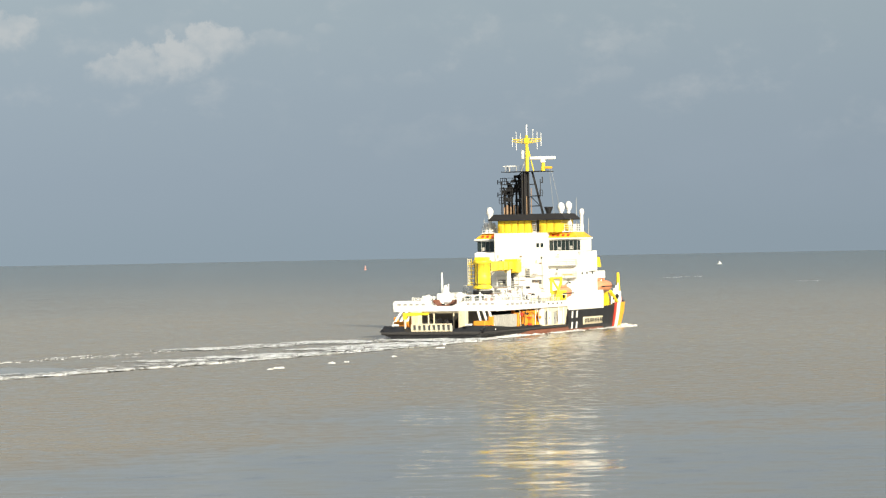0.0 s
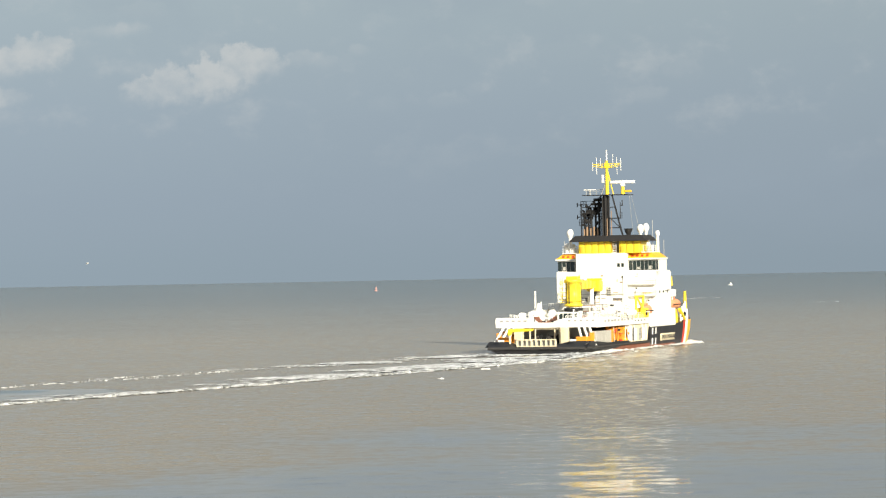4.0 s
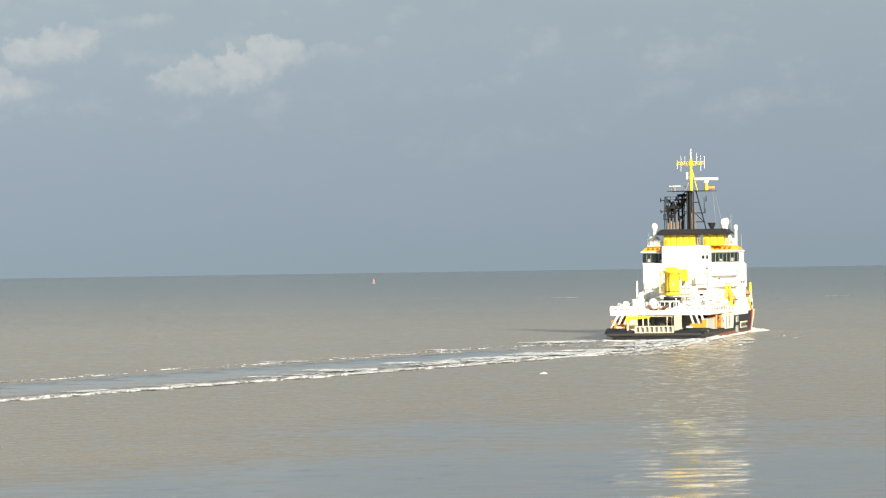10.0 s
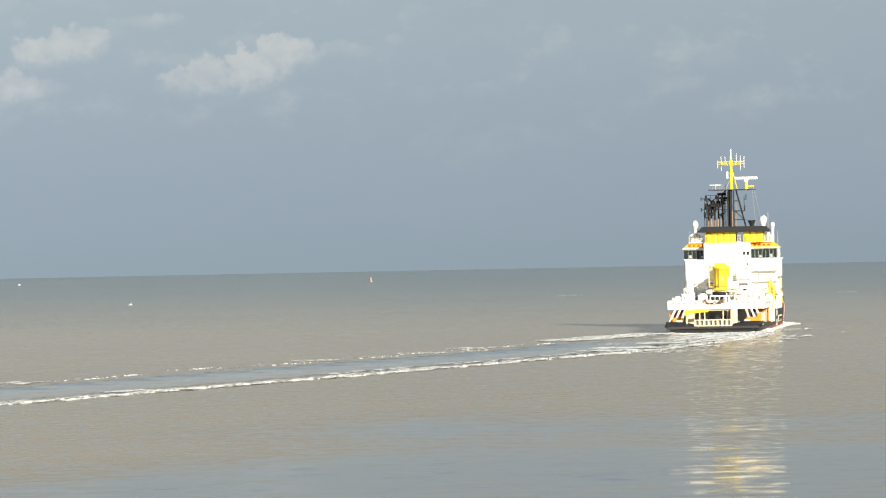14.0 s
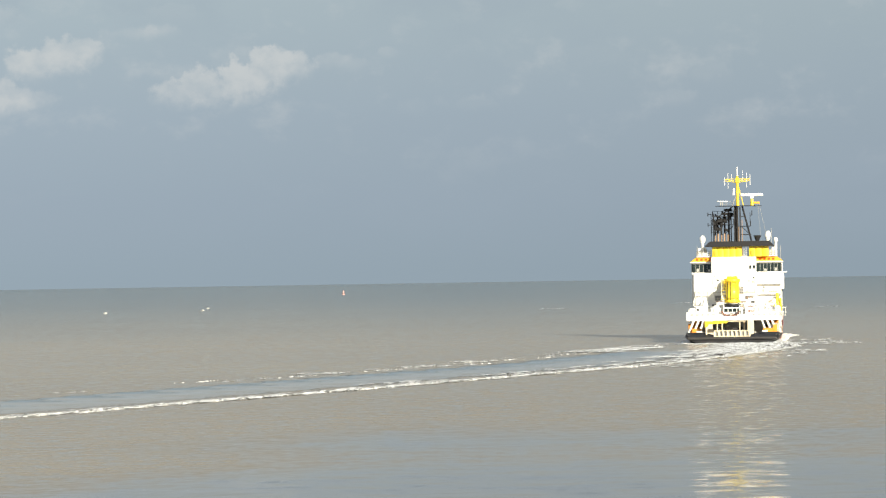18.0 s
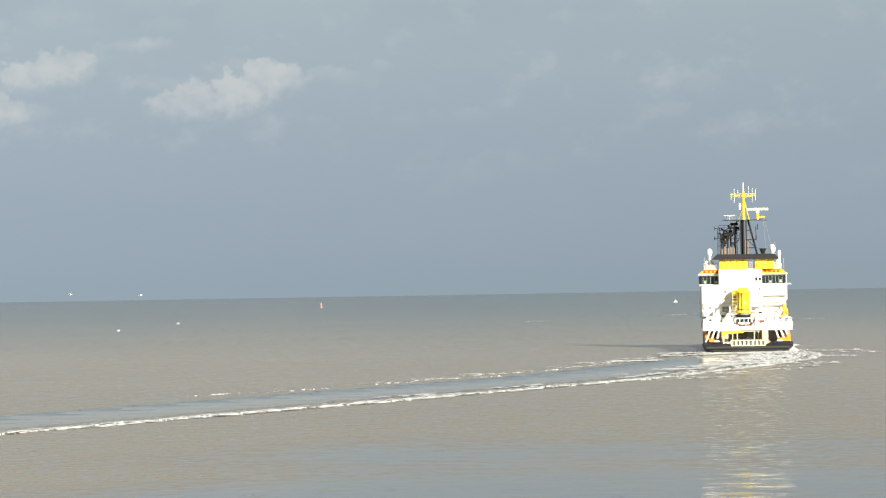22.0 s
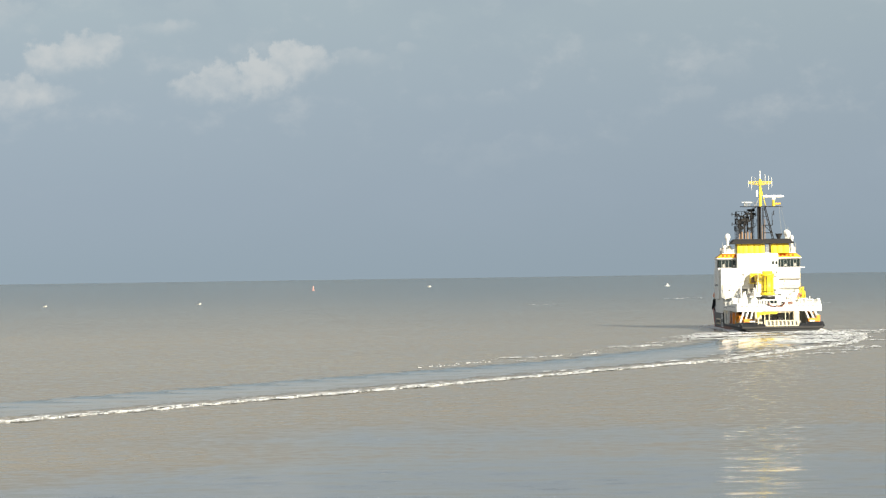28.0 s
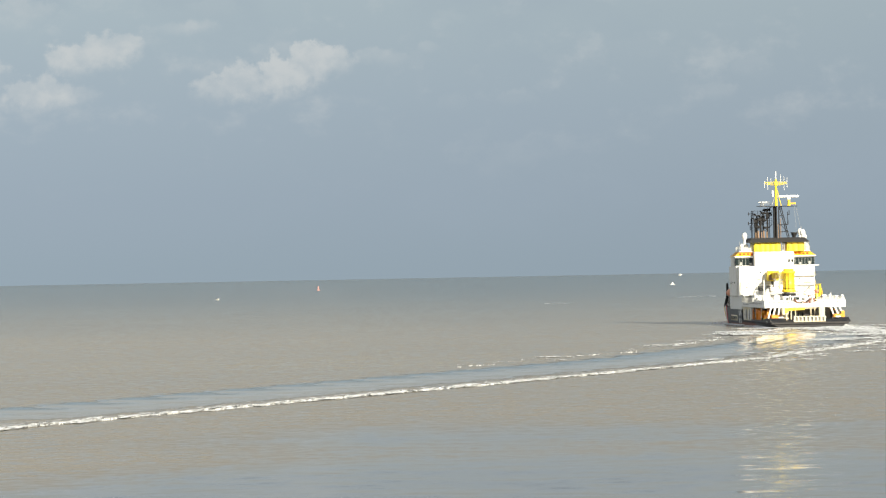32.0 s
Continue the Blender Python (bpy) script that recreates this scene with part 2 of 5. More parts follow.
def foam_material():
    m = bpy.data.materials.new("sea_foam")
    nt, N, L, b = nodes_of(m)
    co, n = N("ShaderNodeTexCoord"), N("ShaderNodeTexNoise")
    n.inputs["Scale"].default_value, n.inputs["Detail"].default_value = 2.2, 5
    L(co.outputs["Object"], n.inputs["Vector"])
    ramp = N("ShaderNodeValToRGB")
    ramp.color_ramp.elements[0].position, ramp.color_ramp.elements[0].color = 0.36, (0.36, 0.35, 0.32, 1)
    ramp.color_ramp.elements[1].position, ramp.color_ramp.elements[1].color = 0.56, (0.78, 0.80, 0.82, 1)
    L(n.outputs[0], ramp.inputs[0])
    L(ramp.outputs[0], b.inputs["Base Color"])
    b.inputs["Roughness"].default_value = 0.7
    bp = N("ShaderNodeBump")
    bp.inputs["Distance"].default_value = 0.1
    L(n.outputs[0], bp.inputs["Height"])
    L(bp.outputs[0], b.inputs["Normal"])
    return m


FOAM = foam_material()


def foam_sheet_material(name, level, inward, ends, grain, stretch):
    """Torn foam on moving water: solid along its crest, breaking into streaks and lace behind, open between.
    level: how much is covered at the crest; inward: how fast it thins behind the crest."""
    m = bpy.data.materials.new(name)
    nt, N, L, b = nodes_of(m)

    def math_(op, a, c=0.0):
        n = N("ShaderNodeMath")
        n.operation = op
        for i, v in enumerate((a, c)):
            if isinstance(v, (int, float)):
                n.inputs[i].default_value = v
            else:
                L(v, n.inputs[i])
        return n.outputs[0]

    co, info, sep = N("ShaderNodeTexCoord"), N("ShaderNodeObjectInfo"), N("ShaderNodeSeparateXYZ")
    L(co.outputs["Generated"], sep.inputs[0])
    shift = math_("MULTIPLY", info.outputs["Random"], 400.0)
    vec = N("ShaderNodeVectorMath")
    vec.operation = "ADD"
    comb = N("ShaderNodeCombineXYZ")
    for k in range(3):
        L(shift, comb.inputs[k])
    mp = N("ShaderNodeMapping")
    mp.inputs["Scale"].default_value = (stretch, 1.0, 1.0)
    L(co.outputs["Object"], mp.inputs["Vector"])
    L(mp.outputs[0], vec.inputs[0])
    L(comb.outputs[0], vec.inputs[1])
    n1, n2 = N("ShaderNodeTexNoise"), N("ShaderNodeTexNoise")
    n1.inputs["Scale"].default_value, n1.inputs["Detail"].default_value, n1.inputs["Roughness"].default_value = grain, 8, 0.68
    n2.inputs["Scale"].default_value, n2.inputs["Detail"].default_value = grain * 5, 4
    L(vec.outputs[0], n1.inputs["Vector"])
    L(vec.outputs[0], n2.inputs["Vector"])
    behind = math_("MAXIMUM", math_("SUBTRACT", sep.outputs["Y"], 0.2), 0.0)
    before = math_("MAXIMUM", math_("SUBTRACT", 0.16, sep.outputs["Y"]), 0.0)
    side = math_("MAXIMUM", math_("SUBTRACT", math_("ABSOLUTE", math_("SUBTRACT", sep.outputs["X"], 0.5)), 0.5 - ends), 0.0)
    rim = math_("MAXIMUM", math_("SUBTRACT", sep.outputs["Y"], 0.8), 0.0)
    v = math_("ADD", math_("MULTIPLY", math_("SUBTRACT", n1.outputs[0], 0.5), 1.9), 0.5 + level)
    v = math_("SUBTRACT", v, math_("MULTIPLY", behind, inward))
    v = math_("SUBTRACT", v, math_("MULTIPLY", before, 3.5 if inward > 0.1 else 1.6))
    v = math_("SUBTRACT", v, math_("MULTIPLY", side, 0.5 / ends))
    v = math_("SUBTRACT", v, math_("MULTIPLY", rim, 1.6))
    al = N("ShaderNodeMapRange")
    al.interpolation_type = "SMOOTHSTEP"
    al.inputs["From Min"].default_value, al.inputs["From Max"].default_value = 0.50, 0.72
    L(v, al.inputs[0])
    L(al.outputs[0], b.inputs["Alpha"])
    ramp = N("ShaderNodeValToRGB")
    ramp.color_ramp.elements[0].position, ramp.color_ramp.elements[0].color = 0.36, (0.54, 0.54, 0.52, 1)
    ramp.color_ramp.elements[1].position, ramp.color_ramp.elements[1].color = 0.52, (0.84, 0.87, 0.90, 1)
    L(n2.outputs[0], ramp.inputs[0])
    L(ramp.outputs[0], b.inputs["Base Color"])
    b.inputs["Roughness"].default_value = 0.75
    bp = N("ShaderNodeBump")
    bp.inputs["Distance"].default_value = 0.12
    L(n2.outputs[0], bp.inputs["Height"])
    L(bp.outputs[0], b.inputs["Normal"])
    return m


FOAM_EDGE = foam_sheet_material("breaking_edge_foam", 0.12, 0.55, 0.12, 1.0, 0.3)
FOAM_THIN = foam_sheet_material("thin_lacy_foam", 0.04, 0.05, 0.25, 0.7, 0.35)
FOAM_LACE = foam_sheet_material("faint_lacy_foam", -0.09, 0.05, 0.25, 0.8, 0.3)
FOAM_WASH = foam_sheet_material("churned_wash_foam", 0.18, 0.08, 0.25, 0.9, 0.35)


def cloud_material():
    """Sunlit heaps of cloud and thin wisps, by bearing and height above the sea, clear between."""
    m = bpy.data.materials.new("cumulus_cloud")
    m.use_nodes = True
    nt = m.node_tree
    nt.nodes.clear()
    N, L = nt.nodes.new, nt.links.new

    def math_(op, a, c=0.0, clamp=False):
        n = N("ShaderNodeMath")
        n.operation, n.use_clamp = op, clamp
        for i, v in enumerate((a, c)):
            if isinstance(v, (int, float)):
                n.inputs[i].default_value = v
            else:
                L(v, n.inputs[i])
        return n.outputs[0]

    def span(v, a, c, lo=0.0, hi=1.0):
        n = N("ShaderNodeMapRange")
        n.interpolation_type = "SMOOTHSTEP"
        for key, val in (("From Min", a), ("From Max", c), ("To Min", lo), ("To Max", hi)):
            n.inputs[key].default_value = val
        L(v, n.inputs[0])
        return n.outputs[0]

    co, sep = N("ShaderNodeTexCoord"), N("ShaderNodeSeparateXYZ")
    L(co.outputs["Object"], sep.inputs[0])
    az = math_("MULTIPLY", math_("ARCTAN2", sep.outputs[0], sep.outputs[1]), 57.2958 / 0.695)
    el = math_("MULTIPLY", math_("ADD", sep.outputs[2], 4.1), 57.2958 / 4700.0 / 0.695)
    vec = N("ShaderNodeCombineXYZ")
    L(az, vec.inputs[0])
    L(el, vec.inputs[1])

    def fbm(scale, detail, off, sx=1.0, rough=0.55):
        mp = N("ShaderNodeMapping")
        mp.inputs["Location"].default_value, mp.inputs["Scale"].default_value = (off, off * 0.7, off), (sx, 1, 1)
        L(vec.outputs[0], mp.inputs["Vector"])
        n = N("ShaderNodeTexNoise")
        n.inputs["Scale"].default_value, n.inputs["Detail"].default_value, n.inputs["Roughness"].default_value = scale, detail, rough
        L(mp.outputs[0], n.inputs["Vector"])
        return n.outputs[0]

    billow = fbm(2.3, 9, 3.1, 1.0, 0.62)
    puff = fbm(0.95, 4, 6.3, 0.9, 0.5)
    wide = fbm(0.30, 7, 9.0, 0.6)
    tuft = fbm(0.8, 8, 5.0, 0.7, 0.6)
    # bearing, height, half width, half height (in units of 0.695 degrees), strength
    heaps = ((-3.0, 5.12, 0.75, 0.38, 0.66), (-2.35, 5.30, 0.75, 0.52, 0.95), (-1.35, 5.42, 0.72, 0.66, 1.0), (-0.75, 5.68, 0.6, 0.56, 1.0), (-0.25, 5.82, 0.5, 0.46, 0.9), (0.22, 5.80, 0.45, 0.42, 0.72), (1.05, 5.95, 0.55, 0.26, 0.42), (1.75, 5.8, 0.5, 0.32, 0.3), (2.6, 6.1, 0.35, 0.2, 0.34),
             (-6.75, 5.92, 0.75, 0.54, 1.0), (-5.95, 6.16, 0.75, 0.50, 1.0), (-5.35, 6.34, 0.6, 0.34, 0.8), (-7.6, 5.02, 0.85, 0.60, 1.0), (-6.8, 5.0, 0.7, 0.34, 0.5), (-4.2, 6.66, 0.9, 0.26, 0.34), (-3.4, 6.74, 0.5, 0.2, 0.36), (-3.1, 7.2, 0.9, 0.35, 0.25),
             (3.3, 4.65, 0.5, 0.3, 0.24), (4.8, 4.75, 0.6, 0.3, 0.34), (10.0, 4.8, 0.9, 0.35, 0.3), (11.0, 5.4, 0.6, 0.45, 0.26), (8.2, 5.9, 1.2, 0.35, 0.2), (-9.6, 5.6, 1.3, 0.6, 0.8), (-8.4, 7.1, 1.4, 0.5, 0.6))
    total = None
    for a0, e0, ra, re, k in heaps:
        da = math_("MULTIPLY", math_("SUBTRACT", az, a0), 1 / ra)
        de = math_("MULTIPLY", math_("SUBTRACT", el, e0), 1 / re)
        d = math_("SQRT", math_("ADD", math_("MULTIPLY", da, da), math_("MULTIPLY", de, de)))
        d = math_("ADD", d, math_("ADD", math_("MULTIPLY", math_("SUBTRACT", billow, 0.5), 1.7), math_("MULTIPLY", math_("SUBTRACT", puff, 0.5), 1.1)))
        # crisp heads, soft undersides that fade into the haze
        head, base = span(d, 1.25, 0.62, 0.0, k), math_("MULTIPLY", span(d, 1.75, -0.1, 0.0, k), span(de, -1.5, 0.1, 0.35, 1.0))
        up = span(de, -0.3, 0.55)
        v = math_("ADD", math_("MULTIPLY", head, up), math_("MULTIPLY", base, math_("SUBTRACT", 1.0, up)))
        total = v if total is None else math_("SUBTRACT", math_("ADD", total, v), math_("MULTIPLY", total, v))
    # veils that cover the whole bank
    high = span(el, 1.8, 5.0)
    veil = math_("MULTIPLY", span(tuft, 0.50, 0.80), math_("MULTIPLY", high, 0.34))
    curd = fbm(1.5, 8, 7.7, 0.8, 0.58)
    lit = math_("MAXIMUM", math_("MULTIPLY", span(total, 0.04, 1.0), span(curd, 0.32, 0.66, 0.36, 0.74)), veil)
    shade = math_("MULTIPLY", span(wide, 0.47, 0.70), math_("MULTIPLY", span(el, 0.3, 2.6), 0.40))
    col = N("ShaderNodeMix")
    col.data_type = "RGBA"
    col.inputs["A"].default_value = (0.19, 0.232, 0.27, 1)
    col.inputs["B"].default_value = (0.350, 0.362, 0.360, 1)
    L(math_("DIVIDE", lit, math_("ADD", math_("ADD", lit, shade), 0.001)), col.inputs["Factor"])
    em, tr, mx, out = N("ShaderNodeEmission"), N("ShaderNodeBsdfTransparent"), N("ShaderNodeMixShader"), N("ShaderNodeOutputMaterial")
    L(col.outputs["Result"], em.inputs["Color"])
    L(math_("MAXIMUM", lit, shade, True), mx.inputs[0])
    L(tr.outputs[0], mx.inputs[1])
    L(em.outputs[0], mx.inputs[2])
    L(mx.outputs[0], out.inputs["Surface"])
    return m


CLOUD = cloud_material()

# ---- mesh tools ----


def mesh_of(name, bm, m):
    me = bpy.data.meshes.new(name)
    bm.to_mesh(me)
    bm.free()
    me.materials.append(m)
    return me


def part(name, bm, m, parent, label=""):
    """Links a bmesh as one mesh object under a thing or a part."""
    while parent.parent and parent.parent.parent:
        parent = parent.parent
    ob = new(name, mesh_of(name, bm, m))
    ob.parent = parent
    return tagged(ob, label)


def again(ob, offset):
    """Another part on the same mesh, moved by offset."""
    c = new(ob.name.split(".")[0], ob.data)
    c.parent = ob.parent
    c.location = offset
    return c


def block(x0, x1, y0, y1, z0, z1, bev=0.04, bm=None):
    """A box with softened edges."""
    bm = bm or bmesh.new()
    r = bmesh.ops.create_cube(bm, size=1)
    vs = r["verts"]
    bmesh.ops.scale(bm, vec=(x1 - x0, y1 - y0, z1 - z0), verts=vs)
    bmesh.ops.translate(bm, vec=((x0 + x1) / 2, (y0 + y1) / 2, (z0 + z1) / 2), verts=vs)
    if bev:
        es = list({e for v in vs for e in v.link_edges})
        bmesh.ops.bevel(bm, geom=es, offset=bev, segments=1, affect="EDGES")
    return bm


def bar(a, b, r, n=6, bm=None, r2=None):
    """A round bar from a to b."""
    bm = bm or bmesh.new()
    a, b = Vector(a), Vector(b)
    d = b - a
    m = Matrix.Translation((a + b) / 2) @ d.to_track_quat("Z", "Y").to_matrix().to_4x4()
    bmesh.ops.create_cone(bm, cap_ends=True, segments=n, radius1=r, radius2=r if r2 is None else r2, depth=d.length, matrix=m)
    return bm


def ball(c, r, sz=1.0, bm=None, u=14, v=9):
    bm = bm or bmesh.new()
    bmesh.ops.create_uvsphere(bm, u_segments=u, v_segments=v, radius=r, matrix=Matrix.Translation(c) @ Matrix.Diagonal((1, 1, sz, 1)))
    for f in bm.faces:
        f.smooth = True
    return bm


def loft(rings, close=True, caps=True, smooth=True):
    """A skin over rings of equally many points."""
    bm = bmesh.new()
    vs = [[bm.verts.new(p) for p in r] for r in rings]
    n = len(rings[0])
    for r0, r1 in zip(vs, vs[1:]):
        for i in range(n if close else n - 1):
            f = bm.faces.new((r0[i], r0[(i + 1) % n], r1[(i + 1) % n], r1[i]))
            f.smooth = smooth
    if caps:
        bm.faces.new(list(reversed(vs[0])))
        bm.faces.new(vs[-1])
    bmesh.ops.recalc_face_normals(bm, faces=bm.faces)
    return bm


def prism(outline, axis, lo, hi, bev=0.0):
    """An outline (pairs) drawn out along an axis: 'x' takes (y, z) pairs, 'y' takes (x, z), 'z' takes (x, y)."""
    put = {"x": lambda a, b, c: (c, a, b), "y": lambda a, b, c: (a, c, b), "z": lambda a, b, c: (a, b, c)}[axis]
    bm = loft([[put(a, b, c) for a, b in outline] for c in (lo, hi)], smooth=False)
    if bev:
        bmesh.ops.bevel(bm, geom=list(bm.edges), offset=bev, segments=1, affect="EDGES")
    return bm


def railing(parent, points, height=1.05, m=None, name="railing", rails=3, gap=1.6):
    """Three rails along a line of points, and their posts."""
    m = m or WHITE
    rail = None
    for k in reversed(range(rails)):
        z = height * (k + 1) / rails
        for a, b in zip(points, points[1:]):
            bm = bar(Vector(a) + Vector((0, 0, z)), Vector(b) + Vector((0, 0, z)), 0.045 if k == rails - 1 else 0.03, 5)
            if rail is None:
                rail = part(name, bm, m, parent)
            else:
                part("rail", bm, m, rail)
    post = None
    for a, b in zip(points, points[1:]):
        a, b = Vector(a), Vector(b)
        n = max(1, round((b - a).length / gap))
        for i in range(n + 1):
            p = a.lerp(b, i / n)
            if post is None:
                post = part("post", bar((0, 0, 0), (0, 0, height), 0.05, 5), m, rail)
                post.location = p
            else:
                again(post, p)
    return rail

# ---- the sea and the far things ----


def build_water():
    bm = bmesh.new()
    rings = [0.0, 60.0, 150.0, 300.0, 600.0, 1200.0, 2400.0, 4900.0]
    n = 96
    prev = [bm.verts.new((0, 0, 0))]
    for r in rings[1:]:
        ring = [bm.verts.new((r * math.sin(2 * math.pi * i / n), r * math.cos(2 * math.pi * i / n), 0)) for i in range(n)]
        for i in range(n):
            j = (i + 1) % n
            if len(prev) == 1:
                bm.faces.new((prev[0], ring[j], ring[i]))
            else:
                bm.faces.new((prev[i], prev[j], ring[j], ring[i]))
        prev = ring
    bmesh.ops.recalc_face_normals(bm, faces=bm.faces)
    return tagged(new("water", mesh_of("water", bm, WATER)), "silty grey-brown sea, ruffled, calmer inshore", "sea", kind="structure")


water = build_water()


def build_clouds():
    R = 4700.0
    bm = bmesh.new()
    cols = []
    for i in range(61):
        a = radians(-30 + i)
        cols.append([bm.verts.new((R * math.sin(a) * math.cos(e), R * math.cos(a) * math.cos(e), R * math.sin(e))) for e in (radians(0.5 + 0.8 * j) for j in range(14))])
    for c0, c1 in zip(cols, cols[1:]):
        for j in range(13):
            bm.faces.new((c0[j], c1[j], c1[j + 1], c0[j + 1]))
    return tagged(new("cloud_backdrop", mesh_of("cloud_backdrop", bm, CLOUD)), "sunlit grey-white heap clouds before a dark rain bank", "cloud", kind="structure")


clouds = build_clouds()


def build_buoy():
    b = tagged(new("channel_buoy"), "faded red conical channel buoy afloat far out", "buoy")
    ring = lambda r, z: [(r * math.cos(k * math.pi / 8), r * math.sin(k * math.pi / 8), z) for k in range(16)]
    part("float", loft([ring(r, z) for r, z in ((0.9, -0.6), (1.35, 0.0), (1.35, 0.7), (1.1, 0.95))]), BUOY_RED, b)
    part("tower", loft([ring(r, z) for r, z in ((1.0, 0.95), (0.55, 3.4), (0.3, 4.2))]), BUOY_RED, b)
    part("lantern", loft([ring(r, z) for r, z in ((0.3, 4.2), (0.3, 4.7), (0.05, 4.8))]), BUOY_RED, b)
    b.matrix_basis = pose(-0.6, 2330.0, 0.0) @ Matrix.Scale(0.78, 4)


build_buoy()


def build_sailboat():
    b = tagged(new("sailboat"), "small white boat under sail, far out", "boat")
    sec = lambda y, w, d: [(-w, y, 0.75), (-w * 0.9, y, 0.2), (0, y, -d), (w * 0.9, y, 0.2), (w, y, 0.75)]
    part("hull", loft([sec(-2.6, 0.9, 0.2), sec(-1, 1.1, 0.4), sec(1, 0.9, 0.4), sec(2.8, 0.05, 0.1)]), WHITE, b)
    part("cabin", prism([(-0.8, 0.7), (1.2, 0.7), (0.9, 1.25), (-0.7, 1.3)], "x", -0.6, 0.6), WHITE, b)
    part("mast", bar((0, 0.4, 0.7), (0, 0.4, 3.5), 0.06), GREY, b)
    part("sail", prism([(0.35, 1.2), (-1.8, 1.3), (0.3, 3.4)], "x", -0.03, 0.03), FEATHER, b)
    b.matrix_basis = pose(254.0, 2250.0, 0.0, 0, 0, 75) @ Matrix.Scale(0.7, 4)


build_sailboat()


def build_gull():
    g = tagged(new("gull"), "white gull on the wing low over the sea", "gull", group="gulls")
    ring = lambda y, r, z: [(r * math.cos(k * math.pi / 4), y, z + r * math.sin(k * math.pi / 4)) for k in range(8)]
    part("body", loft([ring(-0.36, 0.02, 0.02), ring(-0.15, 0.10, 0.0), ring(0.08, 0.13, 0.0), ring(0.22, 0.08, 0.06), ring(0.32, 0.075, 0.1), ring(0.40, 0.02, 0.09)]), FEATHER, g)
    for s in (-1, 1):
        pts = [(0.05 * s, 0.15, 0.06), (0.42 * s, 0.22, 0.24), (0.85 * s, -0.06, 0.16), (0.40 * s, -0.02, 0.22), (0.05 * s, -0.14, 0.05)]
        bm = bmesh.new()
        top = [bm.verts.new(p) for p in pts]
        low = [bm.verts.new((p[0], p[1], p[2] - 0.025)) for p in pts]
        bm.faces.new(top)
        bm.faces.new(list(reversed(low)))
        for i in range(5):
            bm.faces.new((top[i], low[i], low[(i + 1) % 5], top[(i + 1) % 5]))
        bmesh.ops.recalc_face_normals(bm, faces=bm.faces)
        part("wing", bm, FEATHER, g)
    return g


def bearing(az, dist, z=0.0):
    """A place at a bearing in degrees, a distance and a height."""
    return dist * math.sin(radians(az)), dist * math.cos(radians(az)), z


def height_at(el, dist):
    return EYE[2] + dist * math.tan(radians(el))


# seconds, bearing, height angle, all at one distance from the eye
FLIGHTS = (
    (429.0, ((0, -8.67, 0.33), (3, -6.00, 0.25), (6, -3.39, 0.21), (7.5, -1.2, 0.9), (10, 3.0, 5.5), (32, 30.0, 24.0))),
    (390.0, ((0, -23.63, 0.23), (14, -6.39, -0.30), (17, -3.31, -0.63), (18.5, -2.35, -0.5), (20, -2.73, -0.15), (22, -3.30, -0.09), (23.5, -4.6, 0.3), (27, -9.5, 0.9), (32, -17.0, 1.2))),
    (350.0, ((0, -24.0, 0.60), (20, -6.2, 0.10), (23, -3.6, -0.10), (24, -2.43, -0.17), (25, -1.10, -0.48), (28, 2.10, -0.33), (30, 5.0, -0.42), (31, 5.83, -0.21), (32, 6.58, -0.21))),
    (338.0, ((0, -23.63, 0.64), (17, -5.2, -0.60), (20, -3.45, -0.70), (22, -3.71, -0.73), (24, -3.89, -0.61), (25, -4.10, -0.56), (28, -4.88, -0.59), (32, -6.39, -0.40))),
    (364.0, ((0, -25.02, 0.78), (14, -4.4, -0.70), (17, -2.54, -0.59), (20, -2.72, -0.68), (22, -2.63, -0.62), (24, -2.37, -0.66), (25, -2.24, -0.69), (28, -2.09, -0.59), (31, -1.93, -0.53), (32, -1.85, -0.50))),
)
flyers = [build_gull() for f in FLIGHTS]

# ---- the ship: x to starboard, y from the stern to the bow, z from the waterline ----
ship = tagged(new("ship"), "black-hulled white and yellow buoy tender under way", "ship")

# half breadth at deck and at the waterline, by the way from the stern
HULL = ((0.0, 9.55, 8.2), (2.0, 9.6, 8.7), (8.0, 9.5, 9.1), (24.0, 9.3, 9.3), (40.0, 9.3, 9.3), (56.0, 9.3, 9.1), (64.0, 9.3, 9.1), (69.0, 9.2, 8.7), (72.5, 9.0, 8.0), (74.8, 8.4, 6.9), (76.4, 7.0, 5.3), (77.5, 4.8, 3.4), (78.4, 2.2, 1.3), (78.8, 0.35, 0.2))


def breadth(y, z):
    """Half breadth of the hull at y and height z."""
    for (y0, d0, w0), (y1, d1, w1) in zip(HULL, HULL[1:]):
        if y <= y1:
            k = (y - y0) / (y1 - y0)
            d, w = d0 + (d1 - d0) * k, w0 + (w1 - w0) * k
            break
    s = min(1.0, max(0.0, (z + 0.3) / 3.6))
    return w + (d - w) * s ** 0.8


def hull_side(y0, y1, zlo, zhi, out=0.0, thick=0.25, n=None, m=None):
    """Closed plate along one side of the hull between two heights; zlo, zhi: numbers or functions of y."""
    lo = zlo if callable(zlo) else (lambda y: zlo)
    hi = zhi if callable(zhi) else (lambda y: zhi)
    n = n or max(2, int((y1 - y0) / 1.2))
    rings = []
    for i in range(n + 1):
        y = y0 + (y1 - y0) * i / n
        a, b = lo(y), hi(y)
        mid = (a + b) / 2
        rings.append([(breadth(y, a) + out, y, a), (breadth(y, mid) + out, y, mid), (breadth(y, b) + out, y, b), (max(0.02, breadth(y, b) + out - thick), y, b), (max(0.02, breadth(y, a) + out - thick), y, a)])
    return rings


def mirrored(rings):
    return [[(-x, y, z) for x, y, z in r] for r in rings]


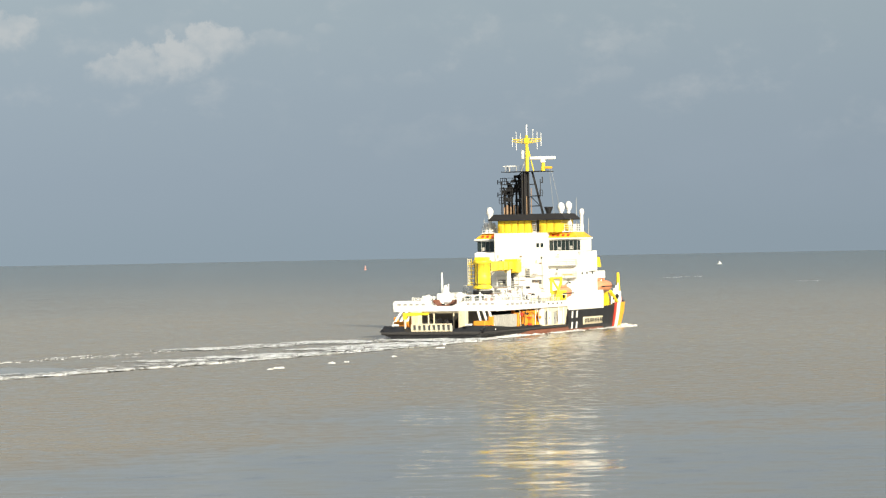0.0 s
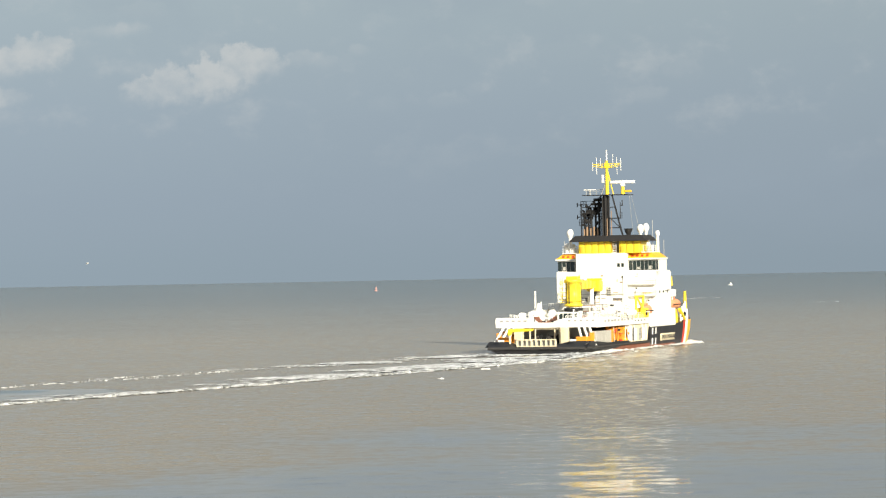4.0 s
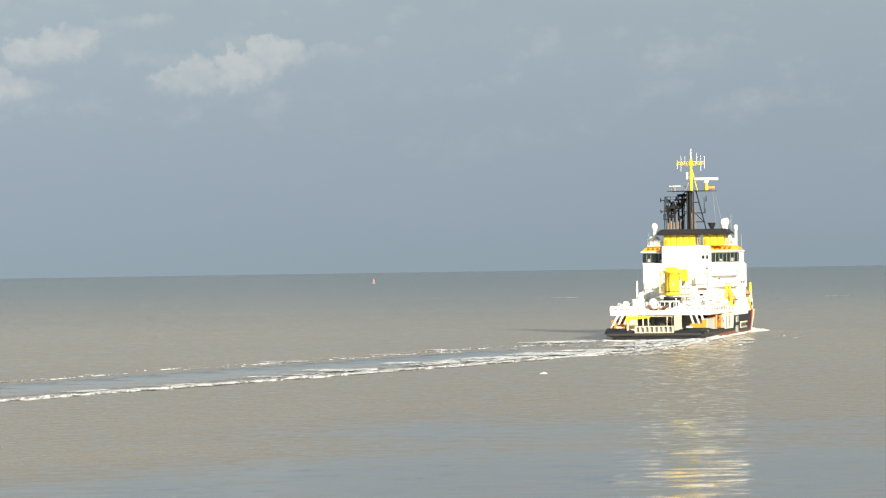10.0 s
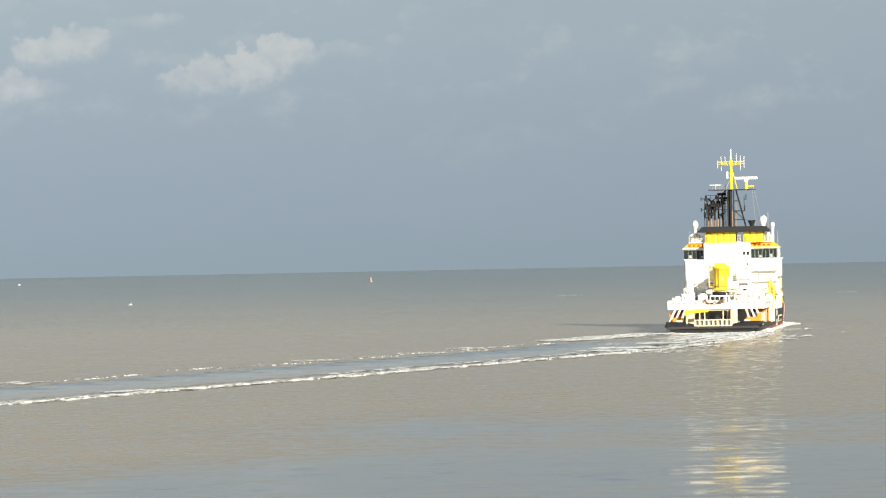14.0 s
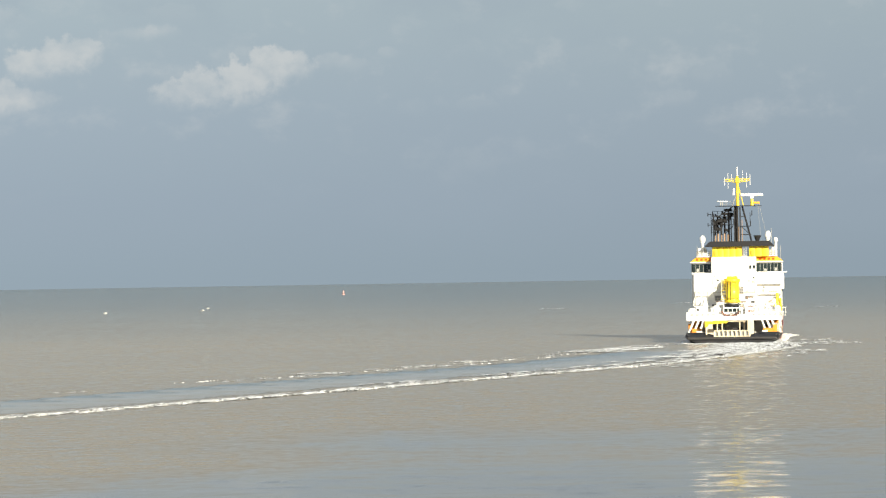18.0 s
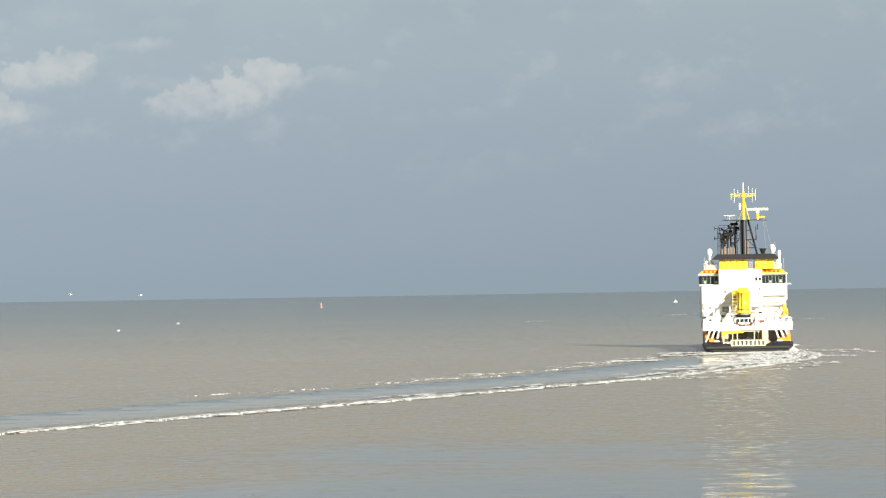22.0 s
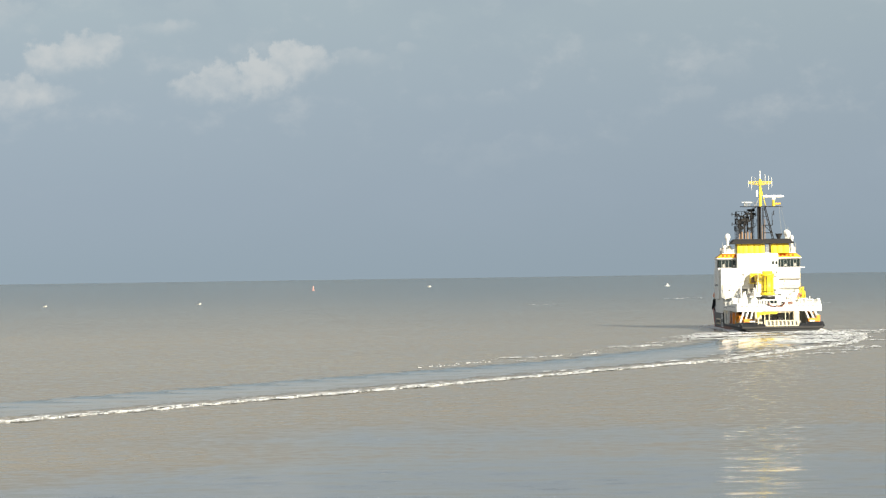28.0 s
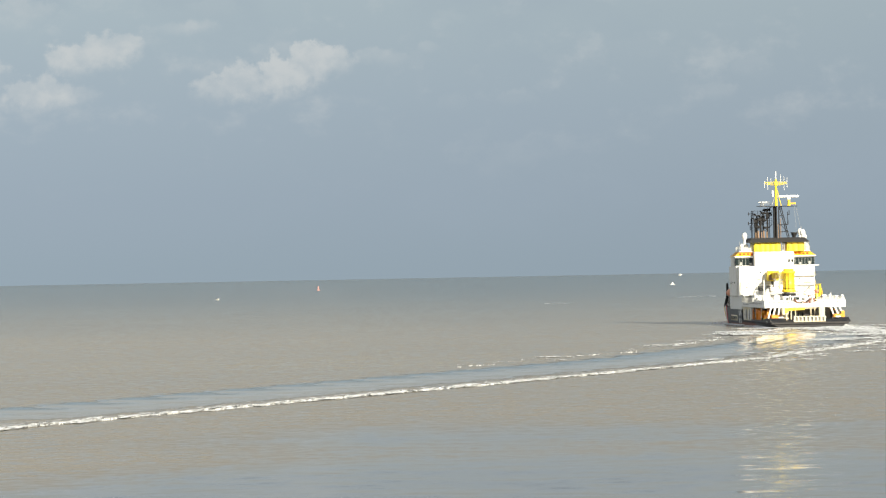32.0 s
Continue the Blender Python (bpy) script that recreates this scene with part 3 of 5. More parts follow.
def build_hull():
    keel = lambda y: -0.05 - 1.3 * min(1.0, y / 7.0)
    tuck = lambda y: 0.80 + 0.16 * min(1.0, y / 16.0)
    ys = [0, 1, 2.5, 4, 6, 12, 18, 24, 32, 40, 48, 56, 60, 64, 67, 69, 71, 72.5, 74, 75.2, 76.2, 77.2, 77.9, 78.4, 78.8]
    rings = []
    for y in ys:
        k = keel(y)
        b0, b1, b2 = breadth(y, k) * tuck(y), breadth(y, 0.7) * (0.965 + 0.035 * min(1.0, y / 14.0)), breadth(y, 1.25)
        rings.append([(-b2, y, 1.25), (-b1, y, max(k + 0.1, 0.7)), (-b0, y, k), (b0, y, k), (b1, y, max(k + 0.1, 0.7)), (b2, y, 1.25)])
    hull = part("hull", loft(rings, smooth=False), BLACK, ship, "black lower hull, scuffed and salt-stained")
    for s in (1, -1):
        mir = (lambda r: r) if s > 0 else mirrored
        part("boot_stripe", loft(mir(hull_side(16, 60, -0.6, lambda y: 0.36 + 0.72 * min(1.0, max(0.0, (y - 17) / 9)) * (y < 41.3), 0.02, 0.2))), RUST, hull, "rust-red boot stripe at the waterline")
        part("rubbing_strake", loft(mir(hull_side(0.2, 40, 0.85, 1.2, 0.22, 0.4))), RUBBER, hull, "dark rubber rubbing strake")
        part("bulwark", loft(mir(hull_side(0.1, 13.5, 1.25, lambda y: min(1.55 + 0.33 * y, 2.35 - 0.055 * y), 0.0, 0.3)), smooth=False), BLACK, hull)
        part("bulwark", loft(mir(hull_side(13.5, 27, 1.25, 1.62, 0.0, 0.3)), smooth=False), BLACK, hull)
        part("forecastle_side", loft(mir(hull_side(41.2, 78.6, 1.25, lambda y: 3.95 + 0.6 * max(0.0, (y - 56) / 22) ** 1.5, 0.0, 0.35, 30)), smooth=False), BLACK, hull, "black forecastle side")
        # slanting white recognition bars, the pale name board and the national stripe at the bow
        for y in (42.6, 45.0):
            for z0, z1 in ((0.4, 1.6), (2.3, 3.5)):
                q = (z0 - 0.7) * 0.12
                part("stripe", loft(mir([[(breadth(y + a, z0) + 0.03, y + a + q, z0), (breadth(y + a, z1) + 0.03, y + a + q + 0.3, z1), (breadth(y + a, z1) - 0.06, y + a + q + 0.3, z1), (breadth(y + a, z0) - 0.06, y + a + q, z0)] for a in (0.0, 0.75)]), smooth=False), WHITE, hull, "white slanting stripe")
        part("name_board", loft(mir(hull_side(49.0, 59.6, 0.95, 2.3, 0.06, 0.12))), CREAM, hull, "pale board with illegible dark lettering")
        for i in range(11):
            y = 49.7 + i * 0.92
            part("letter_bar", loft(mir(hull_side(y, y + 0.55, 1.25 + 0.1 * (i % 2), 2.02, 0.09, 0.05, 2))), INK, hull)
        for y, m, w in ((65.6, RED, 1.2), (67.0, WHITE, 2.0), (69.2, AMBER, 3.6)):
            slant = lambda a, z: a + (z - 1.0) * 0.28
            part("stripe", loft(mir([[(breadth(slant(y + a, z), z) + e, slant(y + a, z), z) for z, e in ((0.05, 0.1), (1.25, 0.1), (2.6, 0.1), (4.5, 0.1), (4.5, -0.1), (0.05, -0.1))] for a in (0.0, w / 3, 2 * w / 3, w)]), smooth=False), m, hull, "slanting national colour stripe")
    # transom with the stern gate between its halves
    for x0, x1 in ((-9.45, -3.75), (3.75, 9.45)):
        c = (x0 + x1) / 2
        o = [(x0, 1.2), (x1, 1.2), (x1, 2.05 if x1 > 0 else 1.75), (x0, 1.75 if x1 > 0 else 2.05)]
        if x1 > 0:
            o = [(x0, 1.2), (x1, 1.2), (x1, 2.2), (x0 + 2.2, 2.2), (x0, 1.7)]
        else:
            o = [(x0, 1.2), (x1, 1.2), (x1, 1.7), (x1 - 2.2, 2.2), (x0, 2.2)]
        rake = lambda z: 1.9 * max(0.0, z - 1.25)
        part("transom_bulwark", loft([[(x * (1 - 0.02 * (z - 1.2)), yy + rake(z), z) for x, z in o] for yy in (-0.02, 0.3)], smooth=False), BLACK, hull, "raked black transom bulwark")
    part("stern_fender", bar((-8.9, -0.15, 1.0), (8.9, -0.15, 1.0), 0.28, 10), RUBBER, hull, "round rubber stern fender")
    part("working_deck", block(-9.0, 9.0, 0.3, 41.0, 1.2, 1.32, 0), DECK, hull, "dark worn working deck")
    part("forecastle_deck", prism([(-9.0, 41.3), (9.0, 41.3), (9.0, 66), (8.5, 70), (6.2, 75), (3.0, 77.6), (0, 78.2), (-3.0, 77.6), (-6.2, 75), (-8.5, 70), (-9.0, 66)], "z", 3.6, 3.78), DECK, hull)
    # stern gate: a pale frame with upright bars
    gate = part("stern_gate", block(-3.65, 3.65, 0.0, 0.14, 2.42, 2.62, 0.03), CREAM, ship, "cream stern gate with upright bars")
    part("sill", block(-3.65, 3.65, 0.0, 0.14, 1.3, 1.5, 0.03), CREAM, gate)
    first = part("gate_bar", block(-0.16, 0.16, 0.02, 0.12, 1.5, 2.42, 0), CREAM, gate)
    first.location = (-3.5, 0, 0)
    for i in range(1, 9):
        again(first, (-3.5 + i * 0.875, 0, 0))
    part("back_plate", block(-3.6, 3.6, 0.5, 0.56, 1.3, 2.3, 0), GREY, gate)


build_hull()


def build_afterdeck():
    """The white upper deck over the work deck, its slanting legs and all that stands under it."""
    plat = part("upper_deck", block(-9.2, 9.2, 6.3, 41.0, 4.62, 4.85, 0), WHITE, ship, "white upper deck on slanting legs")
    for s in (1, -1):
        part("fascia", prism([(6.2, 4.45), (41.0, 4.45), (41.0, 5.55), (27, 5.55), (20, 5.95), (15, 6.2), (6.9, 6.3), (6.0, 5.95)], "x", s * 9.32 - 0.12, s * 9.32 + 0.12, 0.03), WHITE, plat)
    # aft fascia with the dip in which the tender lies
    o = [(-9.3, 4.5), (9.3, 4.5), (9.3, 6.25), (3.2, 6.15), (2.3, 5.75), (1.4, 5.4), (-1.6, 5.4), (-2.5, 5.75), (-3.4, 6.15), (-9.3, 6.25)]
    part("aft_fascia", prism(o, "y", 6.05, 6.3, 0.03), WHITE, plat)
    for s in (1, -1):
        for x, dx in ((9.2, -1.3), (8.2, -1.3), (7.0, -1.1)):
            b = bar((s * x, 3.6 if s < 0 else 5.6, 1.3), (s * (x + dx), 6.2, 4.6), 0.22, 6)
            part("leg", b, WHITE, plat, "white slanting deck leg")
        part("leg", block(*((-5.55, -4.1) if s < 0 else (3.0, 4.3)), 4.6, 6.0, 1.3, 4.6, 0.08), CREAM, plat, "cream deck pillar")
        part("leg", block(s * 8.9 - 0.3, s * 8.9 + 0.3, 28.0, 28.8, 1.5, 4.6, 0.06), WHITE, plat)
        railing(plat, [(s * 9.25, 6.4 if s > 0 else 14.0, 6.25), (s * 9.25, 15, 6.2), (s * 9.25, 20, 5.95)], 0.5)
        railing(plat, [(s * 9.25, 20, 5.9), (s * 9.25, 27, 5.55), (s * 9.25, 40.5, 5.55)], 1.0)
        if s > 0:
            railing(plat, [(9.2, 6.2, 6.2), (3.6, 6.2, 6.1)], 0.5)
    for s in (1, -1):
        for i in range(9):
            y, w = 10.5 + i * 2.15, 0.9 + 0.6 * ((i * 7) % 3) / 2
            part("scupper", block(s * 9.45 - 0.02, s * 9.45 + 0.02, y, y + w, 5.3, 5.62 + 0.1 * (i % 2), 0), GREY, plat)
        for i in range(4):
            part("scupper", block(s * 9.45 - 0.02, s * 9.45 + 0.02, 30.5 + i * 2.2, 31.2 + i * 2.2, 5.0, 5.25, 0), SOOT, plat)
    for i in range(5):
        part("scupper", block(-8.6 + i * 1.1, -8.0 + i * 1.1, 6.03, 6.07, 5.55, 5.85, 0), GREY, plat)
        part("scupper", block(4.0 + i * 1.1, 4.5 + i * 1.1, 6.03, 6.07, 5.55, 5.85, 0), GREY, plat)
    yb = part("yellow_beam", prism([(-5.5, 3.3), (-5.0, 3.3), (-4.7, 3.85), (-1.0, 4.05), (-0.8, 4.45), (-5.5, 4.45)], "y", 0.9, 1.5, 0.04), YELLOW, plat, "yellow towing beam")
    part("strut", bar((-5.2, 1.2, 1.3), (-5.2, 1.2, 3.3), 0.2, 8), CREAM, yb)
    # store at the back of the work deck, winches in its shade
    part("inner_bulkhead", block(-6.6, 6.6, 10.6, 10.9, 1.32, 4.62, 0), PALE, plat)
    for x in (-3.2, -2.2, 1.4, 2.3):
        part("stanchion", bar((x, 6.6, 1.32), (x, 6.6, 4.62), 0.13, 8), CREAM, plat)
    part("deck_beam", block(-4.0, 3.0, 6.4, 6.9, 4.2, 4.6, 0.03), CREAM, plat)
    for x in (-2.4, 0.8):
        w = part("winch", bar((x - 0.9, 7.5, 2.3), (x + 0.9, 7.5, 2.3), 0.75, 16), RUBBER, ship, "dark rope winch on the work deck")
        for e in (-1.0, 1.0):
            part("flange", bar((x + e - 0.06, 7.5, 2.3), (x + e + 0.06, 7.5, 2.3), 1.05, 18), SOOT, w)
        part("bed", block(x - 1.2, x + 1.2, 6.8, 8.2, 1.32, 1.6), GREY, w)
    # chain lockers and fairleads near the stern
    for s in (1, -1):
        part("deck_locker", block(s * 7.2 - 1.0, s * 7.2 + 1.0, 3.4, 5.4, 1.32, 2.9, 0.06), ORANGE, ship, "orange deck locker")
        part("bollard", bar((s * 5.4, 1.2, 1.3), (s * 5.4, 1.2, 2.1), 0.22, 10), BLACK, ship)
        part("fairlead", block(s * 6.6 - 0.6, s * 6.6 + 0.6, 0.05, 0.5, 2.2, 2.55, 0.1), WHITE, ship)


build_afterdeck()


def build_deck_cargo():
    """Orange buoys and sinkers stowed along both sides of the work deck."""
    def float_buoy(x, y, m=ORANGE):
        ring = lambda r, z: [(x + r * math.cos(k * math.pi / 8), y + r * math.sin(k * math.pi / 8), z) for k in range(16)]
        b = part("stowed_buoy", loft([ring(r, z) for r, z in ((0.9, 1.35), (1.15, 1.6), (1.15, 2.7), (0.9, 2.95))]), m, ship, "orange buoy stowed on deck")
        part("tower", loft([ring(r, z) for r, z in ((0.6, 2.95), (0.32, 3.9), (0.3, 4.3))]), m, b)
        part("eye", bar((x - 0.35, y, 1.5), (x + 0.35, y, 1.5), 0.1), BLACK, b)
    for s in (1, -1):
        for y in ((18.4, 22.3, 25.2) if s > 0 else (11.4, 22.3, 25.2)):
            float_buoy(s * 7.6, y, AMBER if y > 25 else ORANGE)
        for y, z in ((5.2, 3.6), (17.2, 3.9), (20.6, 3.9), (23.6, 3.7), (26.6, 3.9)):
            part("orange_frame", block(s * 8.6 - 0.4, s * 8.6 + 0.4, y, y + 0.45, 1.4, z, 0.05), ORANGE, ship, "orange lashing frame")
        part("orange_frame", block(s * 8.6 - 0.25, s * 8.6 + 0.25, 20.4, 27.4, 3.75, 4.1, 0.05), ORANGE, ship, "orange lashing frame")
        box = part("deck_container", block(s * 8.1 - 0.9, s * 8.1 + 0.9, 6.6 if s > 0 else 13.0, 16.4 if s > 0 else 19.2, 1.35, 3.75, 0.06), PALE if s > 0 else ORANGE, ship, "pale grey deck container" if s > 0 else "orange deck container")
        for i in range(12 if s > 0 else 8):
            y = (6.9 if s > 0 else 13.3) + i * 0.78
            part("rib", block(s * 9.0 - 0.05, s * 9.0 + 0.05, y, y + 0.14, 1.5, 3.6, 0), PALE if s > 0 else ORANGE, box)
        # hoses, crates and sling gear on and between the buoys
        r = random.Random(5 + s)
        for k in range(16):
            y, z, h = r.uniform(16.6 if s > 0 else 7.5, 27.5), 1.35 if k % 2 else r.uniform(2.6, 3.7), r.uniform(0.25, 0.8)
            part("sling_gear", block(s * 8.9 - 0.3, s * 8.9 + 0.25, y, y + r.uniform(0.3, 1.3), z, z + h, 0.08), r.choice((AMBER, ORANGE, ORANGE, YELLOW, RED, SOOT)), ship, "loose lifting gear on deck")
        for k in range(5):
            y = r.uniform(8, 27)
            part("sling", bar((s * 9.1, y, 1.4), (s * 9.1, y + r.uniform(-1.2, 1.2), 4.4), 0.07, 5), r.choice((SOOT, WHITE, CREAM)), ship, "hanging sling")
        # white side house amidships with its doors
        house = part("side_house", prism([(28.8, 1.3), (40.0, 1.3), (41.4, 4.45), (28.8, 4.45)], "x", s * 8.0 - 1.15, s * 8.0 + 1.15), CREAM, ship, "stained cream side house with doors")
        for i, (y, w) in enumerate(((29.4, 0.8), (31.6, 1.1), (34.0, 1.3), (37.0, 1.1))):
            d = part("door", block(s * 9.17 - 0.05, s * 9.17 + 0.05, y, y + w, 1.5, 3.7, 0.03), WHITE if i % 2 else GREY, house)
            part("handle", block(s * 9.24 - 0.03, s * 9.24 + 0.03, y + 0.12, y + 0.22, 2.4, 2.7, 0), SOOT, d)
        for y in (28.9, 31.0, 36.4, 39.0):
            part("frame_rib", block(s * 9.18 - 0.06, s * 9.18 + 0.06, y, y + 0.28, 1.35, 4.4, 0), WHITE, house)
        # black strips on the wall stand in for the shade of narrow recesses
        part("recess", block(s * 9.16 - 0.03, s * 9.16 + 0.03, 30.3, 30.8, 1.5, 3.9, 0), SOOT, house)
        part("recess", block(s * 9.16 - 0.03, s * 9.16 + 0.03, 35.6, 35.95, 1.8, 3.9, 0), SOOT, house)


build_deck_cargo()


def build_crane():
    """Yellow deck crane, its jib stowed forward along the centre line."""
    x, y = -0.55, 25.0
    r_mat = (SOOT, AMBER)
    ring = lambda r, z, n=20: [(x + r * math.cos(k * 2 * math.pi / n), y + r * math.sin(k * 2 * math.pi / n), z) for k in range(n)]
    c = part("deck_crane", loft([ring(r, z) for r, z in ((1.66, 7.95), (1.66, 8.35), (1.42, 8.45), (1.42, 8.9), (1.5, 8.92), (1.5, 9.0), (1.42, 9.02), (1.42, 12.3), (1.62, 12.35), (1.62, 12.9))]), YELLOW, ship, "yellow deck crane with its jib stowed forward")
    part("pedestal", loft([ring(r, z) for r, z in ((2.1, 4.8), (1.9, 6.3), (1.3, 6.4), (1.3, 7.95))]), WHITE, c, "white pedestal")
    part("slewing_ring", loft([ring(r, z) for r, z in ((1.7, 7.0), (1.7, 7.7))]), SOOT, c)
    for z in (8.7, 10.4, 11.9):
        part("seam", loft([ring(r, zz) for r, zz in ((1.46, z), (1.46, z + 0.07))]), SOOT if z < 9 else AMBER, c)
    for a in (0.5, 2.2, 4.0, 4.5, 5.3):
        p0 = (x + 1.5 * math.cos(a), y + 1.5 * math.sin(a))
        part("hydraulic_line", bar((*p0, 8.3), (*p0, 12.4), 0.06, 5), r_mat[int(a) % 2], c)
    part("head", block(x - 1.1, x + 1.1, y - 1.0, y + 1.0, 12.9, 13.45, 0.12), YELLOW, c)
    part("service_platform", block(x - 2.3, x - 1.4, y - 1.2, y + 0.8, 8.6, 8.72, 0), YELLOW, c)
    part("service_platform", block(x - 2.3, x - 1.4, y - 1.2, y + 0.8, 12.2, 12.32, 0), YELLOW, c)
    lad = part("cage", bar((x - 2.25, y + 0.6, 8.7), (x - 2.25, y + 0.6, 13.2), 0.06), YELLOW, c)
    for yy in (y - 1.1, y - 0.3):
        part("stile", bar((x - 2.25, yy, 8.7), (x - 2.25, yy, 13.2), 0.06), CREAM, lad)
    for i in range(8):
        part("rung", bar((x - 2.25, y - 1.1, 8.9 + i * 0.6), (x - 2.25, y + 0.6, 8.9 + i * 0.6), 0.045), CREAM, lad)
    for i in range(6):
        part("tie", bar((x - 2.25, y - 0.7, 9.1 + i * 0.7), (x - 1.2, y - 0.5, 9.1 + i * 0.7), 0.05), YELLOW, lad)
    jx = lambda k: x - 0.95 * k / 17.5  # the jib lies a little to port
    sec = lambda k, w, lo, hi: [(jx(k) - w, y + k, lo), (jx(k) + w, y + k, lo), (jx(k) + w, y + k, hi), (jx(k) - w, y + k, hi)]
    jib = part("jib", loft([sec(0.6, 0.7, 11.2, 12.7), sec(3.0, 0.65, 11.0, 12.6), sec(10.0, 0.55, 11.1, 12.6), sec(16.4, 0.5, 11.2, 12.5)], smooth=False), YELLOW, c)
    for k in (4.0, 7.0, 10.0, 13.0):
        part("stiffener", block(jx(k) - 0.68, jx(k) + 0.68, y + k, y + k + 0.12, 10.98, 12.64, 0), AMBER, jib)
    part("hook_block", block(jx(17) - 0.4, jx(17) + 0.3, y + 16.8, y + 17.4, 9.6, 10.5, 0.1), SOOT, jib)
    part("hook", bar((jx(17), y + 17.1, 9.0), (jx(17), y + 17.1, 9.6), 0.14, 8), SOOT, jib)
    part("ram", bar((x - 0.1, y + 1.2, 9.4), (x - 0.4, y + 7.5, 11.1), 0.2, 10), GREY, jib, "grey lifting ram")
    part("jib_head", block(jx(17) - 1.45, jx(17) + 1.35, y + 16.3, y + 18.3, 10.5, 12.6, 0.25), YELLOW, jib, "scuffed yellow jib head")
    part("winch_plate", block(jx(17) - 1.2, jx(17) + 0.2, y + 16.22, y + 16.3, 10.75, 12.0, 0), TAN, jib, "tan plate on the aft face of the jib head")
    part("head_cover", block(jx(17) - 1.35, jx(17) + 1.25, y + 16.4, y + 18.3, 12.6, 12.95, 0.12), YELLOW, jib)
    part("jib_rest", block(jx(15) - 0.3, jx(15) + 0.3, y + 14.6, y + 15.2, 4.85, 11.15, 0.05), WHITE, ship, "white jib rest")


build_crane()


def build_upper_deck_gear():
    """Boat, lockers, raft canisters, vents and the white signal post on the upper deck."""
    # dark chute in the dip over the stern, with posts beside it
    arc = lambda y, r0: [(-0.45 + r0 * 1.9 * math.cos(a), y, 6.45 + r0 * 1.1 * math.sin(a)) for a in (math.pi + k * math.pi / 10 for k in range(11))]
    ch = part("stern_chute", loft([arc(6.4, 1.0) + list(reversed(arc(6.4, 0.88))), arc(9.0, 1.0) + list(reversed(arc(9.0, 0.88)))], smooth=False), RUST, ship, "rust-brown half-round stern chute")
    part("inner_plate", block(-1.9, 1.0, 8.9, 9.0, 5.4, 6.2, 0), WHITE, ch)
    for x, z, mm in ((-1.6, 5.45, RUST), (-0.8, 5.4, SOOT), (0.1, 5.45, TAN), (0.6, 5.5, SOOT), (-0.3, 5.75, GREY)):
        part("rope_coil", bar((x - 0.3, 7.4, z + 0.15), (x + 0.3, 7.4, z + 0.15), 0.2, 8), mm, ship, "coil of rope in the chute")
    for x, y, h in ((-3.3, 7.0, 1.5), (-2.6, 7.6, 1.2), (-4.3, 7.2, 1.3), (1.9, 7.2, 1.3)):
        q = part("chute_post", bar((x, y, 4.85), (x, y, 5.6 + h), 0.16, 8), WHITE, ship, "white roller post")
        part("knob", ball((x, y, 5.6 + h), 0.3, 0.8, u=10, v=6), WHITE, q)
    # control stand with dark windows at the crane's foot
    cs = part("control_stand", prism([(20.8, 5.0), (22.6, 5.0), (22.6, 7.0), (21.2, 7.0)], "x", -2.4, 1.4, 0.05), WHITE, ship, "white crane control stand with dark panes")
    for i in range(4):
        part("pane", loft([[(-2.2 + i * 0.9, 20.84, 5.5), (-1.45 + i * 0.9, 20.84, 5.5), (-1.45 + i * 0.9, 20.95, 5.5), (-2.2 + i * 0.9, 20.95, 5.5)], [(-2.2 + i * 0.9, 21.08, 6.75), (-1.45 + i * 0.9, 21.08, 6.75), (-1.45 + i * 0.9, 21.2, 6.75), (-2.2 + i * 0.9, 21.2, 6.75)]], smooth=False), GLASS, cs)
    # white signal post with its locker on the port side
    part("signal_post", bar((-6.9, 22.0, 5.0), (-6.9, 22.0, 10.9), 0.24, 8, r2=0.14), WHITE, ship, "white signal post")
    part("signal_post", bar((-5.9, 22.4, 5.0), (-5.9, 22.4, 8.9), 0.12, 8), WHITE, ship)
    lk = part("deck_locker", block(-7.5, -5.6, 20.8, 22.8, 4.85, 7.3, 0.15), WHITE, ship, "white deck locker")
    part("hood", bar((-6.2, 21.8, 7.25), (-6.2, 21.8, 8.7), 0.75, 10, r2=0.2), WHITE, lk)
    part("hood", ball((-3.9, 22.6, 6.5), 0.9, 1.1), WHITE, ship, "white ventilator hood")
    part("cable_drum", bar((-4.5, 24.2, 6.0), (-3.2, 24.2, 6.0), 1.0, 16), WHITE, ship)
    # raft canisters on both edges
    for s, ys in ((-1, (19.4,)), (1, (8.4, 10.4, 12.4, 14.4, 17.0))):
        for y in ys:
            c = part("raft_canister", bar((s * 8.6, y - 0.75, 6.5), (s * 8.6, y + 0.75, 6.5), 0.52, 12), WHITE, ship, "white life-raft canister in its cradle")
            part("cradle", block(s * 8.6 - 0.5, s * 8.6 + 0.5, y - 0.5, y + 0.5, 4.85, 6.05, 0.03), WHITE, c)
            part("strap", bar((s * 8.6, y - 0.05, 6.5), (s * 8.6, y + 0.05, 6.5), 0.54, 12), SOOT, c)
    for x, y, h in ((-8.7, 7.0, 1.0), (-6.3, 7.0, 0.9), (8.8, 7.0, 2.2), (7.5, 7.3, 2.1), (6.0, 7.2, 2.3), (4.6, 7.4, 2.1), (6.6, 19.0, 2.2), (4.6, 21.2, 2.6), (5.6, 30.0, 1.9), (-5.5, 31.0, 2.2), (-7.4, 33.5, 2.6), (3.2, 33.0, 2.4)):
        v = part("vent", bar((x, y, 4.85), (x, y, 4.85 + h), 0.24, 8), WHITE, ship, "white mushroom vent")
        part("cap", ball((x, y, 4.85 + h), 0.45, 0.6, u=10, v=6), WHITE, v)
